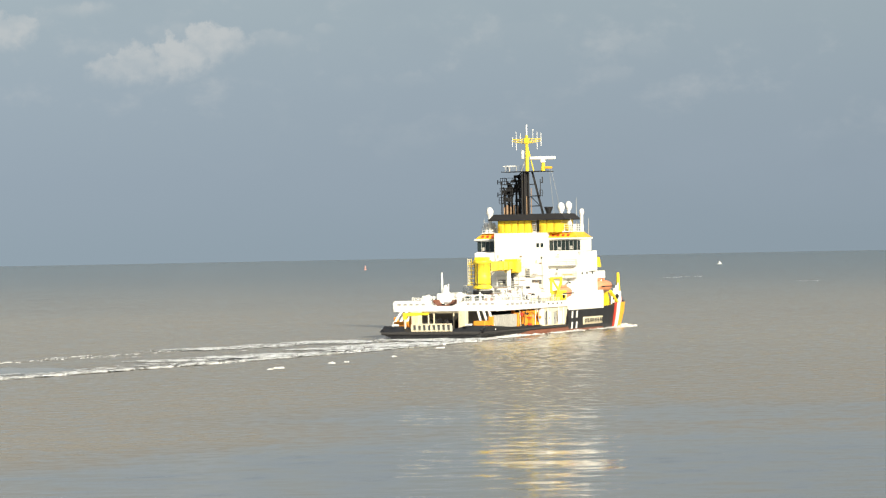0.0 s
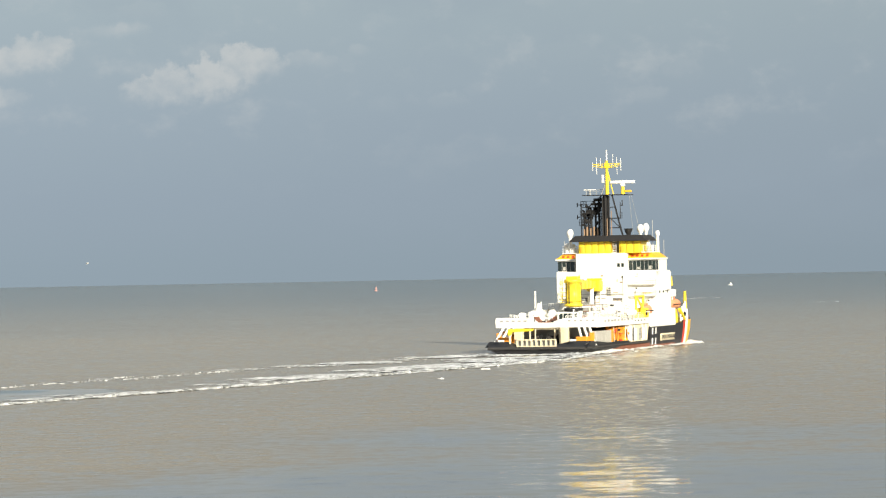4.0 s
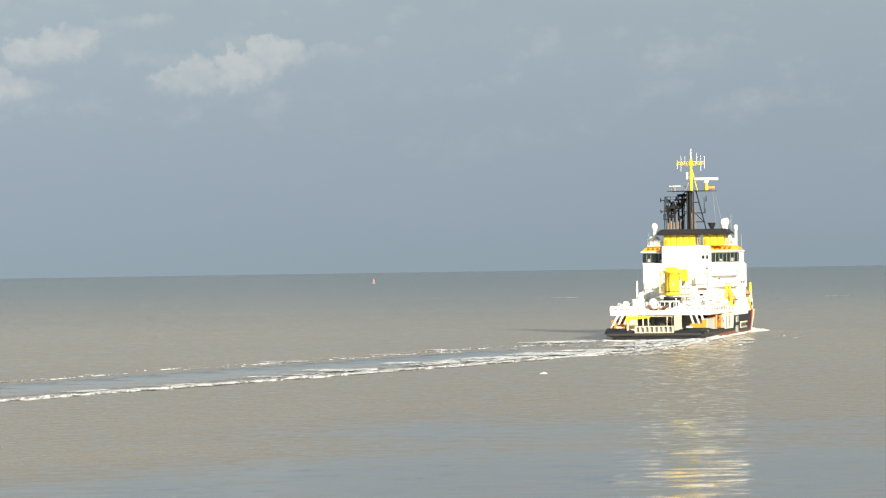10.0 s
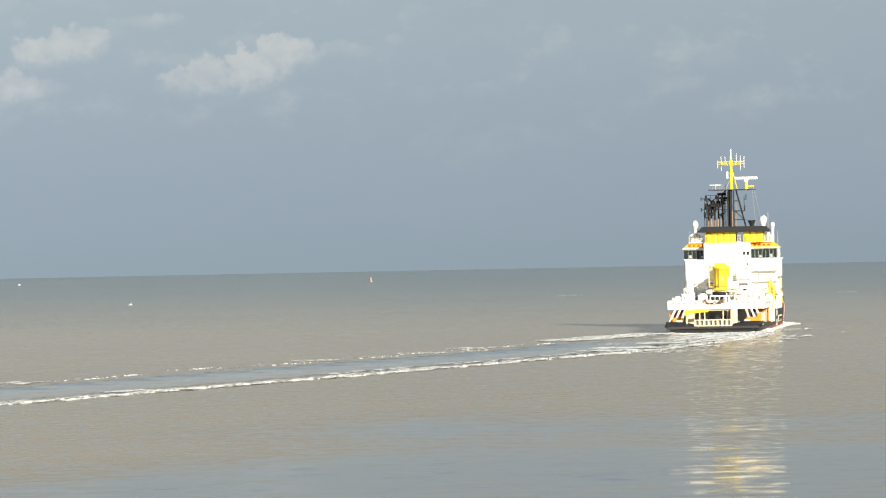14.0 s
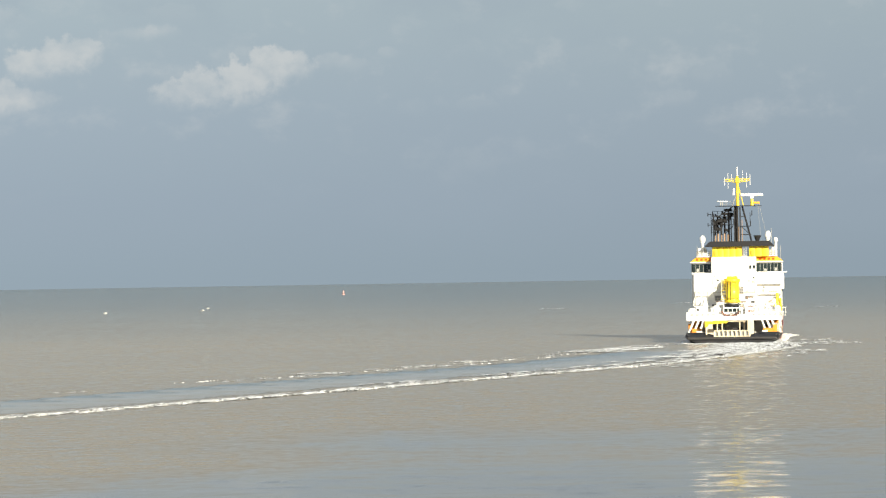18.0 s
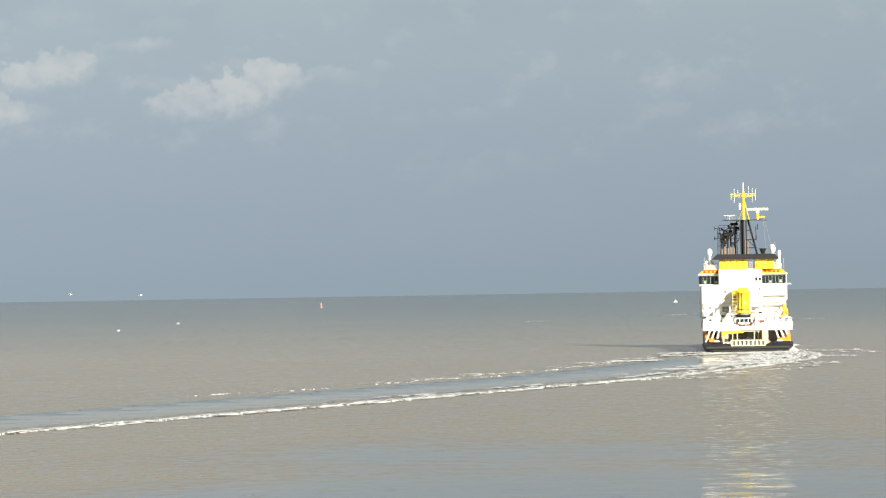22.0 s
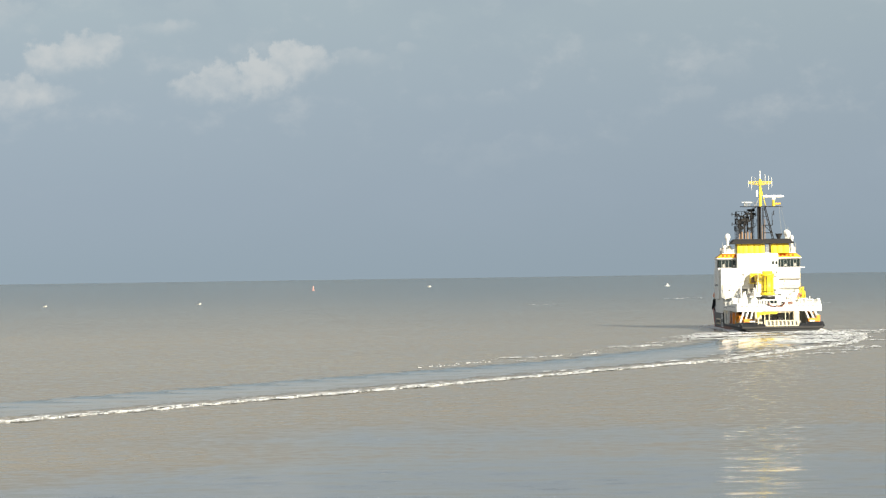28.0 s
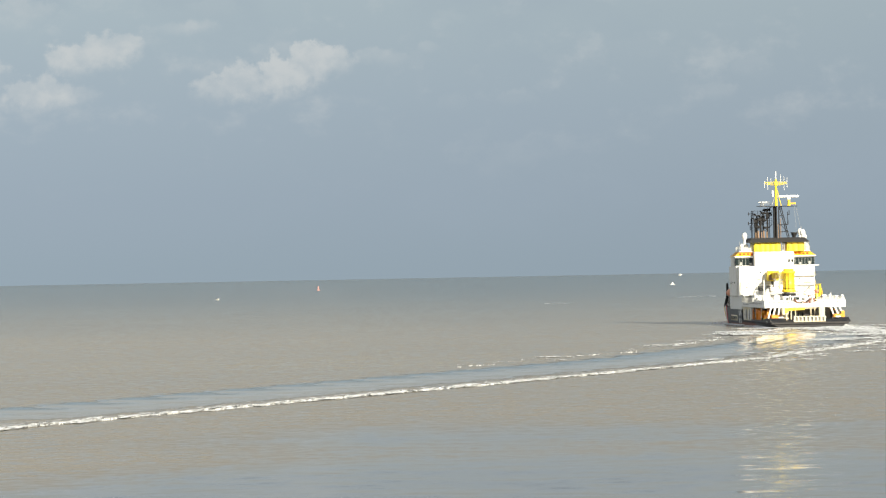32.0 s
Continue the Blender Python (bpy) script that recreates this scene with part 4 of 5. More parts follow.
    # stores and boxes between the crane and the house
    for x0, x1, y0, y1, z1, m in ((-4.4, -2.8, 28.0, 30.5, 7.2, WHITE), (2.0, 4.2, 26.5, 29.0, 6.9, WHITE), (-2.4, 1.6, 30.5, 33.6, 7.4, GREY), (4.8, 6.6, 33.0, 36.0, 7.4, WHITE), (-8.6, -6.8, 26.0, 30.0, 7.2, WHITE), (-6.2, -3.4, 35.0, 38.0, 8.0, WHITE), (2.4, 4.4, 36.8, 39.6, 8.6, WHITE)):
        b = part("deck_box", block(x0, x1, y0, y1, 4.85, z1, 0.08), m, ship, "deck box with a lid")
        part("lid", block(x0 - 0.06, x1 + 0.06, y0 - 0.06, y1 + 0.06, z1, z1 + 0.12, 0), m, b)
        part("vent_slot", block((x0 + x1) / 2 - 0.4, (x0 + x1) / 2 + 0.4, y0 - 0.02, y0 + 0.02, z1 - 0.9, z1 - 0.5, 0), SOOT, b)
    # railed platforms on the port side before the house
    pf = part("gallery", block(-9.4, -5.75, 38.0, 43.86, 7.1, 7.25, 0), WHITE, ship, "white gallery deck with railings")
    railing(pf, [(-9.3, 43.8, 7.25), (-9.3, 38.1, 7.25), (-5.85, 38.1, 7.25)], 1.1)
    upper = part("upper_gallery", block(-9.2, -6.2, 43.5, 43.87, 9.2, 9.28, 0), WHITE, pf)
    railing(upper, [(-9.1, 43.8, 9.28), (-9.1, 43.55, 9.28), (-6.3, 43.55, 9.28)], 1.0, CREAM, gap=0.9)
    for x in (-9.0, -6.4):
        part("pillar", bar((x, 43.6, 7.25), (x, 43.6, 9.2), 0.09), WHITE, pf)
    for x in (-9.0, -6.0):
        part("pillar", bar((x, 38.4, 4.85), (x, 38.4, 7.1), 0.1), WHITE, pf)
    for i, (x, y) in enumerate(((-8.4, 40.2), (-7.2, 40.4), (-5.8, 40.0))):
        part("locker", block(x - 0.5, x + 0.5, y, y + 0.9, 7.25, 8.4 + 0.2 * (i % 2), 0.05), WHITE, pf)
    # railing across the upper deck, aft of the crane
    railing(ship, [(-9.3, 17.8, 4.85), (-2.8, 17.8, 4.85)], 1.2, gap=1.2)
    railing(ship, [(1.6, 18.6, 4.85), (9.3, 18.6, 4.85)], 1.2, gap=1.2)
    part("name_sign", block(-1.2, 0.4, 21.6, 21.8, 5.4, 6.3, 0.02), INK, ship, "dark panel at the crane's foot")


build_upper_deck_gear()


def build_fittings():
    """Pipes, posts, hatches and small boxes that crowd the upper deck and the house front."""
    r = random.Random(31)
    for k in range(70):
        x, y = r.uniform(-8.6, 8.6), r.uniform(16.5, 43.0)
        mat = r.choice((WHITE, WHITE, GREY, GREY, TAN, CREAM, SOOT, RUST))
        if abs(x + 0.55) < 2.4 and abs(y - 25) < 3:
            continue
        if k % 3 == 0:
            h = r.uniform(0.8, 2.8)
            p = part("pipe", bar((x, y, 4.85), (x, y, 4.85 + h), r.uniform(0.06, 0.13), 6), mat, ship, "thin pipe on the upper deck")
            part("flange", bar((x, y, 4.85 + h), (x, y, 4.95 + h), 0.2, 8), mat, p)
        elif k % 3 == 1:
            w, h = r.uniform(0.25, 0.7), r.uniform(0.5, 2.2)
            b = part("fitting_box", block(x - w, x + w, y, y + 0.6, 4.85, 4.85 + h, 0.04), mat, ship, "small box on the upper deck")
            part("hatch", block(x - w * 0.6, x + w * 0.6, y - 0.03, y + 0.02, 4.95 + h * 0.2, 4.85 + h * 0.7, 0), GREY, b)
        else:
            z, l = r.uniform(5.6, 8.4), r.uniform(0.8, 2.6)
            p = part("pipe_rack", bar((x, y, z), (x + l, y, z + r.uniform(-0.2, 0.2)), 0.07, 5), mat, ship, "pipe run over the upper deck")
            for e in (0.1, l - 0.1):
                part("stand", bar((x + e, y, 4.85), (x + e, y, z), 0.05, 5), WHITE, p)
    # small marks of gear on the house front
    for k in range(34):
        x, z = r.uniform(-5.3, 9.0), r.uniform(7.6, 13.6)
        y0 = 43.72 if x < 4.0 else 45.9
        w, h = r.choice(((0.12, 0.5), (0.5, 0.08), (0.2, 0.2), (0.9, 0.06)))
        part("wall_fitting", block(x - w, x + w, y0 - 0.08, y0 + 0.09, z, z + h, 0), r.choice((CREAM, CREAM, TAN, PALE, AMBER)), ship, "small fitting on the house front")


build_fittings()


def lifeboat(x, y, z, length, w, m, label, parent):
    sec = lambda t, k, hgt: [(x + w * k * math.cos(a), y + length * (t - 0.5), z + hgt * math.sin(a) * (1.0 if math.sin(a) > 0 else 0.85)) for a in (j * math.pi / 6 for j in range(12))]
    b = part("lifeboat", loft([sec(t, k, h) for t, k, h in ((0.0, 0.35, 0.5), (0.1, 0.8, 0.95), (0.3, 1.0, 1.15), (0.7, 1.0, 1.15), (0.9, 0.7, 0.95), (1.0, 0.15, 0.4))]), m, parent, label)
    part("cabin_top", block(x - w * 0.5, x + w * 0.5, y - length * 0.3, y + length * 0.05, z + 1.0, z + 1.5, 0.15), m, b)
    part("gunwale", bar((x + w * 1.0, y - length * 0.4, z), (x + w * 1.0, y + length * 0.38, z), 0.09), SOOT, b)
    return b


def build_house():
    """The deck house, bridge, funnel casings and the black cap."""
    base = part("deck_house", block(-9.4, 9.4, 41.4, 60.0, 3.7, 7.0, 0.08), WHITE, ship, "white deck house")
    main = part("superstructure", block(-9.9, 9.4, 46.0, 56.8, 6.9, 14.2, 0.1), WHITE, ship, "white superstructure, several decks high")
    core = part("casing", block(-5.6, 4.05, 43.8, 53.0, 4.85, 17.6, 0.1), WHITE, ship, "white engine casing rising through the bridge deck")
    part("port_house", block(-9.45, -5.5, 43.88, 46.1, 6.9, 14.17, 0.06), WHITE, main)
    # side of the house: rounded forward shoulders
    part("front_house", prism([(-9.0, 56.8), (9.0, 56.8), (8.6, 59.0), (6.0, 61.0), (-6.0, 61.0), (-8.6, 59.0)], "z", 6.9, 13.9), WHITE, main)
    part("step_house", block(8.2, 9.85, 52.0, 55.4, 10.5, 13.9, 0.1), WHITE, main)
    # deck edges with rails on the starboard half, stairs and doors
    for z in (9.4, 11.6):
        d = part("gallery_deck", block(0.6, 9.5, 45.3, 46.1, z, z + 0.10, 0), WHITE, main)
        railing(d, [(0.7, 45.35, z + 0.1), (9.4, 45.35, z + 0.1), (9.4, 46.0, z + 0.1)], 1.0, CREAM)
        part("edge", block(0.6, 9.5, 45.26, 45.3, z - 0.08, z + 0.08, 0), GREY, d)
    for x, z in ((1.9, 7.2), (5.2, 9.6), (7.6, 7.2), (2.6, 11.8)):
        d = part("door", block(x, x + 0.8, 45.93, 46.02, z, z + 1.85, 0.02), WHITE, main)
        part("window", block(x + 0.25, x + 0.55, 45.9, 45.94, z + 1.2, z + 1.5, 0), GLASS, d)
    for i in range(9):
        part("stair_tread", block(6.2 + i * 0.25, 6.45 + i * 0.25, 45.4, 45.9, 7.2 + i * 0.25, 7.26 + i * 0.25, 0), GREY, main)
    for x, z in ((-4.2, 12.6), (3.55, 13.1), (-8.9, 9.0), (-7.6, 9.0)):
        part("porthole", bar((x, 43.7 if x > -5 else 43.83, z), (x, 43.82 if x > -5 else 43.94, z), 0.2, 12), GLASS, main)
    part("window", block(2.55, 3.05, 43.74, 43.82, 15.0, 15.7, 0), GLASS, core)
    part("window", block(3.35, 3.85, 43.74, 43.82, 15.0, 15.7, 0), GLASS, core)
    for s in (1, -1):
        for y in (48.5, 51.0, 54.0):
            xs = 9.41 if s > 0 else -9.91
            part("porthole", bar((xs, y, 10.2), (xs + s * 0.08, y, 10.2), 0.24, 12), GLASS, main)
    for x0, x1, z0, z1 in ((-4.9, -3.4, 8.0, 9.3), (-2.9, -1.8, 7.6, 9.4), (1.6, 3.4, 8.4, 9.2), (0.4, 1.2, 9.6, 11.2)):
        lv = part("louvre", block(x0, x1, 43.72, 43.8, z0, z1, 0), GREY, core, "grey louvred panel")
        for k in range(4):
            z = z0 + (z1 - z0) * (k + 0.5) / 4
            part("slat", block(x0, x1, 43.66, 43.72, z - 0.05, z + 0.03, 0), SOOT, core)
    for z in (7.4, 9.9):
        part("ledge", block(-5.5, 4.0, 43.6, 43.8, z, z + 0.07, 0), PALE, core)
    for x in (-5.2, -0.9, 3.7):
        part("down_pipe", bar((x, 43.68, 5.0), (x, 43.68, 13.2), 0.07, 6), WHITE, core)
    for z in (9.0, 11.4):
        part("ledge", block(-9.4, -5.7, 43.78, 43.88, z, z + 0.06, 0), WHITE, main)
    ca = part("cargo_rack", block(-4.6, 3.4, 37.0, 37.2, 8.0, 8.2, 0), GREY, ship, "grey rack frame before the casing")
    for x in (-4.5, -2.6, -0.6, 1.4, 3.2):
        part("upright", block(x - 0.08, x + 0.08, 37.0, 37.2, 4.85, 8.1, 0), GREY, ca)
    part("shelf", block(-4.6, 3.4, 37.0, 38.4, 6.4, 6.5, 0), GREY, ca)
    # bridge
    br = part("bridge", block(-9.85, 9.45, 46.4, 53.0, 14.2, 16.3, 0.05), SOOT, ship, "wheelhouse with a dark band of windows")
    sill = part("sill", block(-9.95, 9.55, 46.25, 53.2, 14.15, 14.32, 0.04), WHITE, br)
    for x0, n in ((-9.75, 5), (4.15, 7)):
        for i in range(n):
            x = x0 + i * (0.82 if n == 5 else 0.755)
            part("window_pane", block(x, x + 0.66, 46.32, 46.38, 14.42, 16.1, 0), GLASS, br)
            # pale plate just aft of every third pane
            if (i + n) % 3 == 0:
                part("window_screen", block(x + 0.08, x + 0.58, 46.28, 46.318, 14.5, 14.95 + 0.2 * (i % 2), 0), PALE, br, "pale patch on a bridge window")
            part("mullion", block(x + 0.67, x + 0.74, 46.3, 46.4, 14.3, 16.15, 0), GREY, br)
    for s, xs in ((1, 9.45), (-1, -9.85)):
        for i in range(6):
            y = 46.6 + i * 1.05
            part("window_pane", block(xs - 0.04 + s * 0.03, xs + 0.04 + s * 0.03, y, y + 0.9, 14.5, 16.0, 0), GLASS, br)
            part("mullion", block(xs - 0.05 + s * 0.04, xs + 0.05 + s * 0.04, y + 0.95, y + 1.05, 14.4, 16.1, 0), WHITE, br)
    for s, xs in ((1, 9.48), (-1, -9.88)):
        part("side_panel", block(xs - 0.12 + s * 0.06, xs + 0.12 + s * 0.06, 47.8, 53.1, 14.3, 16.2, 0.02), WHITE, br)
    # flared white eave and the sloping amber roof with red panels
    rim = lambda x0, x1, y0, y1, z: [(x0, y0, z), (x1, y0, z), (x1, y1, z), (x0, y1, z)]
    part("eave", loft([rim(-9.9, 9.5, 46.3, 53.0, 16.15), rim(-10.2, 9.8, 45.7, 53.6, 16.4), rim(-10.15, 9.75, 45.75, 53.6, 16.62)], smooth=False), WHITE, br)
    roof = part("roof", loft([rim(-10.1, 9.7, 45.8, 53.5, 16.62), rim(-8.8, 8.3, 47.0, 52.6, 17.75)], smooth=False), AMBER, br, "sloping amber roof")
    for x0 in (-9.0, 4.6):
        for i in range(4):
            x = x0 + i * 0.95
            q = lambda z: 45.8 + (z - 16.62) * 1.062
            part("roof_panel", loft([[(x, q(16.88) - 0.05, 16.91), (x + 0.52, q(16.88) - 0.05, 16.91), (x + 0.52, q(16.88) + 0.05, 16.83), (x, q(16.88) + 0.05, 16.83)], [(x + 0.06, q(17.25) - 0.05, 17.28), (x + 0.50, q(17.25) - 0.05, 17.28), (x + 0.50, q(17.25) + 0.05, 17.2), (x + 0.06, q(17.25) + 0.05, 17.2)]], smooth=False), RED, roof, "red roof panel")
    part("wing_light", block(9.4, 10.6, 46.4, 46.7, 14.05, 14.3, 0.05), WHITE, br)
    # monkey island: railings, funnel casings, ladders
    top = part("monkey_island", block(-8.9, 8.4, 46.2, 53.0, 17.62, 17.8, 0), WHITE, ship, "railed top deck")
    railing(top, [(-5.8, 46.3, 17.8), (-8.8, 46.3, 17.8), (-8.8, 52.8, 17.8), (8.3, 52.8, 17.8), (8.3, 46.3, 17.8), (7.0, 46.3, 17.8)], 1.2, gap=1.2)
    for x0, x1, k in ((-5.45, 1.0, 5), (2.5, 6.75, 3)):
        f = part("funnel_casing", block(x0 + 0.1, x1 - 0.1, 45.4, 52.0, 17.6, 19.85, 0.05), YELLOW, ship, "yellow funnel casing of swaged plates")
        w = (x1 - x0) / k
        for i in range(k):
            c = x0 + w * (i + 0.5)
            o = [(c + w * 0.47 * math.cos(t), 45.42 - 0.18 * math.sin(t) ** 0.7) for t in (j * math.pi / 8 for j in range(9))]
            part("bulge", prism(o + [(c - w * 0.47, 45.6), (c + w * 0.47, 45.6)], "z", 17.65, 19.8), YELLOW, f)
            # amber strip: the shade between two bulges, put into colour
            part("seam", block(c + w * 0.46, c + w * 0.54, 45.28, 45.44, 17.65, 19.8, 0), AMBER, f)
        part("hatch", block(x0 + 0.5, x0 + 1.1, 45.0, 45.1, 17.9, 19.0, 0.02), AMBER, f)
    lad = part("ladder", block(1.35, 1.45, 45.2, 45.3, 17.6, 20.6, 0), PALE, ship)
    part("stile", block(1.95, 2.05, 45.2, 45.3, 17.6, 20.6, 0), PALE, lad)
    for i in range(8):
        part("rung", bar((1.4, 45.25, 17.8 + i * 0.32), (2.0, 45.25, 17.8 + i * 0.32), 0.04, 5), WHITE, lad)
    part("funnel_cap", loft([rim(-6.9, 7.85, 44.3, 52.6, 19.85), rim(-6.9, 7.85, 44.3, 52.6, 20.05), rim(-5.9, 6.9, 44.9, 52.0, 21.0)], smooth=False), SOOT, ship, "sooty black funnel cap")


build_house()


def build_mast():
    """Black exhaust mast with platforms and braces, the yellow top mast, radar and aerials."""
    m = part("exhaust_mast", block(-0.5, 0.35, 45.3, 46.5, 20.9, 28.6, 0.08), SOOT, ship, "sooty black exhaust mast with platforms")
    # exhausts on the main column
    for x, y, r, z1, mat in ((-0.45, 45.0, 0.15, 28.2, SOOT), (0.1, 44.9, 0.16, 28.4, SOOT), (0.75, 45.2, 0.14, 28.4, SOOT), (0.45, 44.8, 0.09, 24.2, TAN), (1.15, 45.3, 0.09, 25.6, TAN)):
        part("exhaust_pipe", bar((x, y, 20.9), (x, y, z1), r, 10), mat, m, "heat-stained exhaust pipe" if mat is TAN else "")
    # the open frame to port: corner posts, gratings with rails, funnels with silencers and bends
    gx, gy = (-5.1, -1.3), (46.9, 49.9)
    for x in gx:
        for y in gy:
            part("frame_post", bar((x, y, 20.9), (x, y, 27.0 if x < -3 else 28.5), 0.08, 6), SOOT, m)
    for x0, x1, z in ((-5.6, -3.9, 22.9), (-5.4, -0.7, 24.55), (-5.3, -0.7, 26.35)):
        d = part("mast_platform", block(x0, x1, 46.7, 50.1, z, z + 0.10, 0), SOOT, m)
        railing(d, [(x1, 46.8, z + 0.1), (x0, 46.8, z + 0.1), (x0, 50.0, z + 0.1)], 1.1, SOOT, gap=1.1, rails=2)
    for i, (x, y, r, z1) in enumerate(((-1.75, 47.2, 0.22, 27.5), (-2.7, 48.0, 0.2, 27.0), (-3.4, 47.4, 0.22, 26.0), (-4.2, 48.2, 0.2, 26.4), (-4.7, 47.4, 0.18, 25.4))):
        p = part("exhaust_pipe", bar((x, y, 20.9), (x, y, z1), r, 10), SOOT, m)
        part("silencer", bar((x, y, z1 - 1.9), (x, y, z1 - 0.7), r * (2.3 if i % 2 else 1.7), 12), SOOT, p)
        part("bend", bar((x, y, z1 - 0.08), (x - 0.55, y + 0.7, z1 + 0.45), r, 8), SOOT, p)
        part("flange", bar((x, y, 22.5), (x, y, 22.62), r * 1.4, 10), SOOT, p)
    for x, y, r, z1 in ((-2.0, 46.8, 0.15, 22.5), (-2.75, 46.9, 0.2, 22.7), (-3.35, 46.7, 0.15, 22.4), (-4.1, 46.8, 0.22, 22.7), (-4.7, 46.9, 0.14, 22.3)):
        part("exhaust_pipe", bar((x, y, 20.9), (x, y, z1), r, 10), TAN, m, "heat-stained exhaust pipe")
    for x, z, w, h in ((-1.9, 27.55, 0.9, 0.5), (-2.6, 26.75, 0.7, 0.45), (-1.3, 26.6, 0.5, 0.6), (-3.6, 25.15, 0.55, 0.75), (-2.5, 25.0, 0.4, 0.6), (-4.7, 24.8, 0.4, 0.6), (-4.0, 23.3, 0.5, 0.7), (-2.2, 23.2, 0.4, 0.55)):
        part("lamp_box", block(x - w, x + w, 46.9, 47.8, z, z + h, 0.06), SOOT, m)
    for p0, p1, r in (((-0.8, 45.9, 28.5), (-3.9, 47.0, 26.4), 0.11), ((-0.8, 45.9, 26.7), (-3.0, 47.0, 24.6), 0.09), ((-0.8, 45.9, 24.3), (-2.6, 47.0, 22.6), 0.09), ((-5.1, 46.9, 24.5), (-3.4, 46.9, 26.3), 0.06), ((-5.1, 46.9, 22.9), (-3.4, 46.9, 24.5), 0.06),
                      ((-5.6, 48.0, 21.0), (-5.6, 48.0, 27.0), 0.07), ((-5.6, 48.0, 26.9), (-6.3, 48.0, 26.9), 0.07), ((-6.3, 48.0, 26.5), (-6.3, 48.0, 27.3), 0.1), ((-5.6, 48.0, 24.6), (-6.3, 48.0, 24.6), 0.07), ((-6.3, 48.0, 24.2), (-6.3, 48.0, 25.0), 0.1),
                      ((1.3, 45.4, 28.6), (3.2, 45.4, 21.0), 0.12), ((1.1, 46.4, 28.6), (3.0, 46.6, 21.0), 0.1), ((0.9, 45.4, 24.2), (2.9, 45.4, 24.2), 0.09), ((0.9, 45.4, 22.4), (3.1, 45.4, 22.4), 0.09), ((0.9, 45.4, 26.3), (1.9, 45.4, 26.3), 0.08), ((1.0, 45.4, 24.2), (2.9, 45.4, 22.3), 0.07), ((2.9, 45.4, 24.2), (2.9, 45.4, 27.2), 0.07), ((3.3, 45.4, 26.5), (3.3, 45.4, 27.6), 0.1), ((2.9, 45.4, 26.6), (3.3, 45.4, 26.6), 0.06)):
        part("brace", bar(p0, p1, r, 6), SOOT, m)
    sp = part("mast_platform", block(0.9, 3.0, 44.7, 46.3, 24.15, 24.25, 0), SOOT, m)
    railing(sp, [(3.0, 44.8, 24.25), (3.0, 46.2, 24.25)], 1.0, SOOT, gap=1.2, rails=2)
    part("conical_vent", bar((4.4, 45.4, 20.95), (4.4, 45.4, 22.2), 0.35, 14, r2=0.85), SOOT, ship, "black conical vent")
    # radar platform
    tp = part("radar_platform", block(-3.9, 4.0, 44.6, 47.2, 28.55, 28.69, 0), SOOT, m)
    part("outrigger", bar((-4.6, 45.6, 28.65), (5.4, 45.6, 28.55), 0.07), SOOT, tp)
    railing(tp, [(-3.5, 44.7, 28.69), (-3.5, 47.1, 28.69), (-1.0, 47.1, 28.69)], 1.0, GREY, gap=1.2)
    part("small_radar", block(-4.2, -1.8, 45.3, 45.6, 29.55, 29.75, 0.05), WHITE, tp, "small white radar scanner")
    part("small_radar_post", bar((-3.0, 45.45, 28.65), (-3.0, 45.45, 29.55), 0.14), GREY, tp)
    ped = part("radar_pedestal", bar((3.35, 45.8, 28.65), (3.35, 45.8, 30.45), 0.42, 10, r2=0.26), YELLOW, ship, "yellow radar pedestal")
    part("gearbox", block(2.95, 3.75, 45.4, 46.2, 30.15, 30.70, 0.1), WHITE, ped)
    part("bracket", block(3.3, 5.0, 45.5, 46.1, 29.05, 29.45, 0.05), AMBER, ped)
    part("scanner", block(0.85, 5.75, 45.6, 46.0, 30.70, 31.27, 0.12), WHITE, ped, "long white radar scanner")
    # yellow top mast
    ym = part("top_mast", bar((0.25, 45.9, 28.65), (0.25, 45.9, 35.15), 0.36, 12, r2=0.24), YELLOW, ship, "yellow top mast with aerials")
    part("stay", bar((1.5, 45.9, 28.65), (0.45, 45.9, 32.95), 0.1), YELLOW, ym)
    part("stay", bar((-0.9, 45.9, 28.65), (-0.1, 45.9, 30.75), 0.09), GREY, ym)
    part("junction_box", block(-0.15, 0.7, 45.5, 46.3, 33.65, 34.65, 0.08), YELLOW, ym)
    for s in (-1, 1):
        for z, zz in ((33.65, 34.10), (33.90, 34.45), (34.50, 34.45)):
            part("yard", bar((0.25, 45.9, z), (0.25 + s * 2.75, 45.9, zz), 0.065, 6), YELLOW, ym)
        for k in (0.9, 1.7):
            part("yard_strut", bar((0.25 + s * k, 45.9, 33.85), (0.25 + s * k, 45.9, 34.55), 0.07, 5), YELLOW, ym)
        part("whip_aerial", bar((0.25 + s * 2.75, 45.9, 33.15), (0.25 + s * 2.75, 45.9, 35.55 if s > 0 else 34.85), 0.06, 6), WHITE, ym)
        part("whip_aerial", bar((0.25 + s * 2.0, 45.9, 32.55), (0.25 + s * 2.0, 45.9, 35.75), 0.05, 6), WHITE, ym)
        part("whip_aerial", bar((0.25 + s * 1.2, 45.9, 34.15), (0.25 + s * 1.2, 45.9, 35.55 + 0.7 * (s > 0)), 0.05, 6), WHITE, ym)
    part("whip_aerial", bar((0.25, 45.9, 35.05), (0.25, 45.9, 37.05), 0.13, 8), WHITE, ym)
    part("aerial_pod", block(-0.75, -0.35, 45.7, 46.1, 30.95, 32.45, 0.05), WHITE, ym)
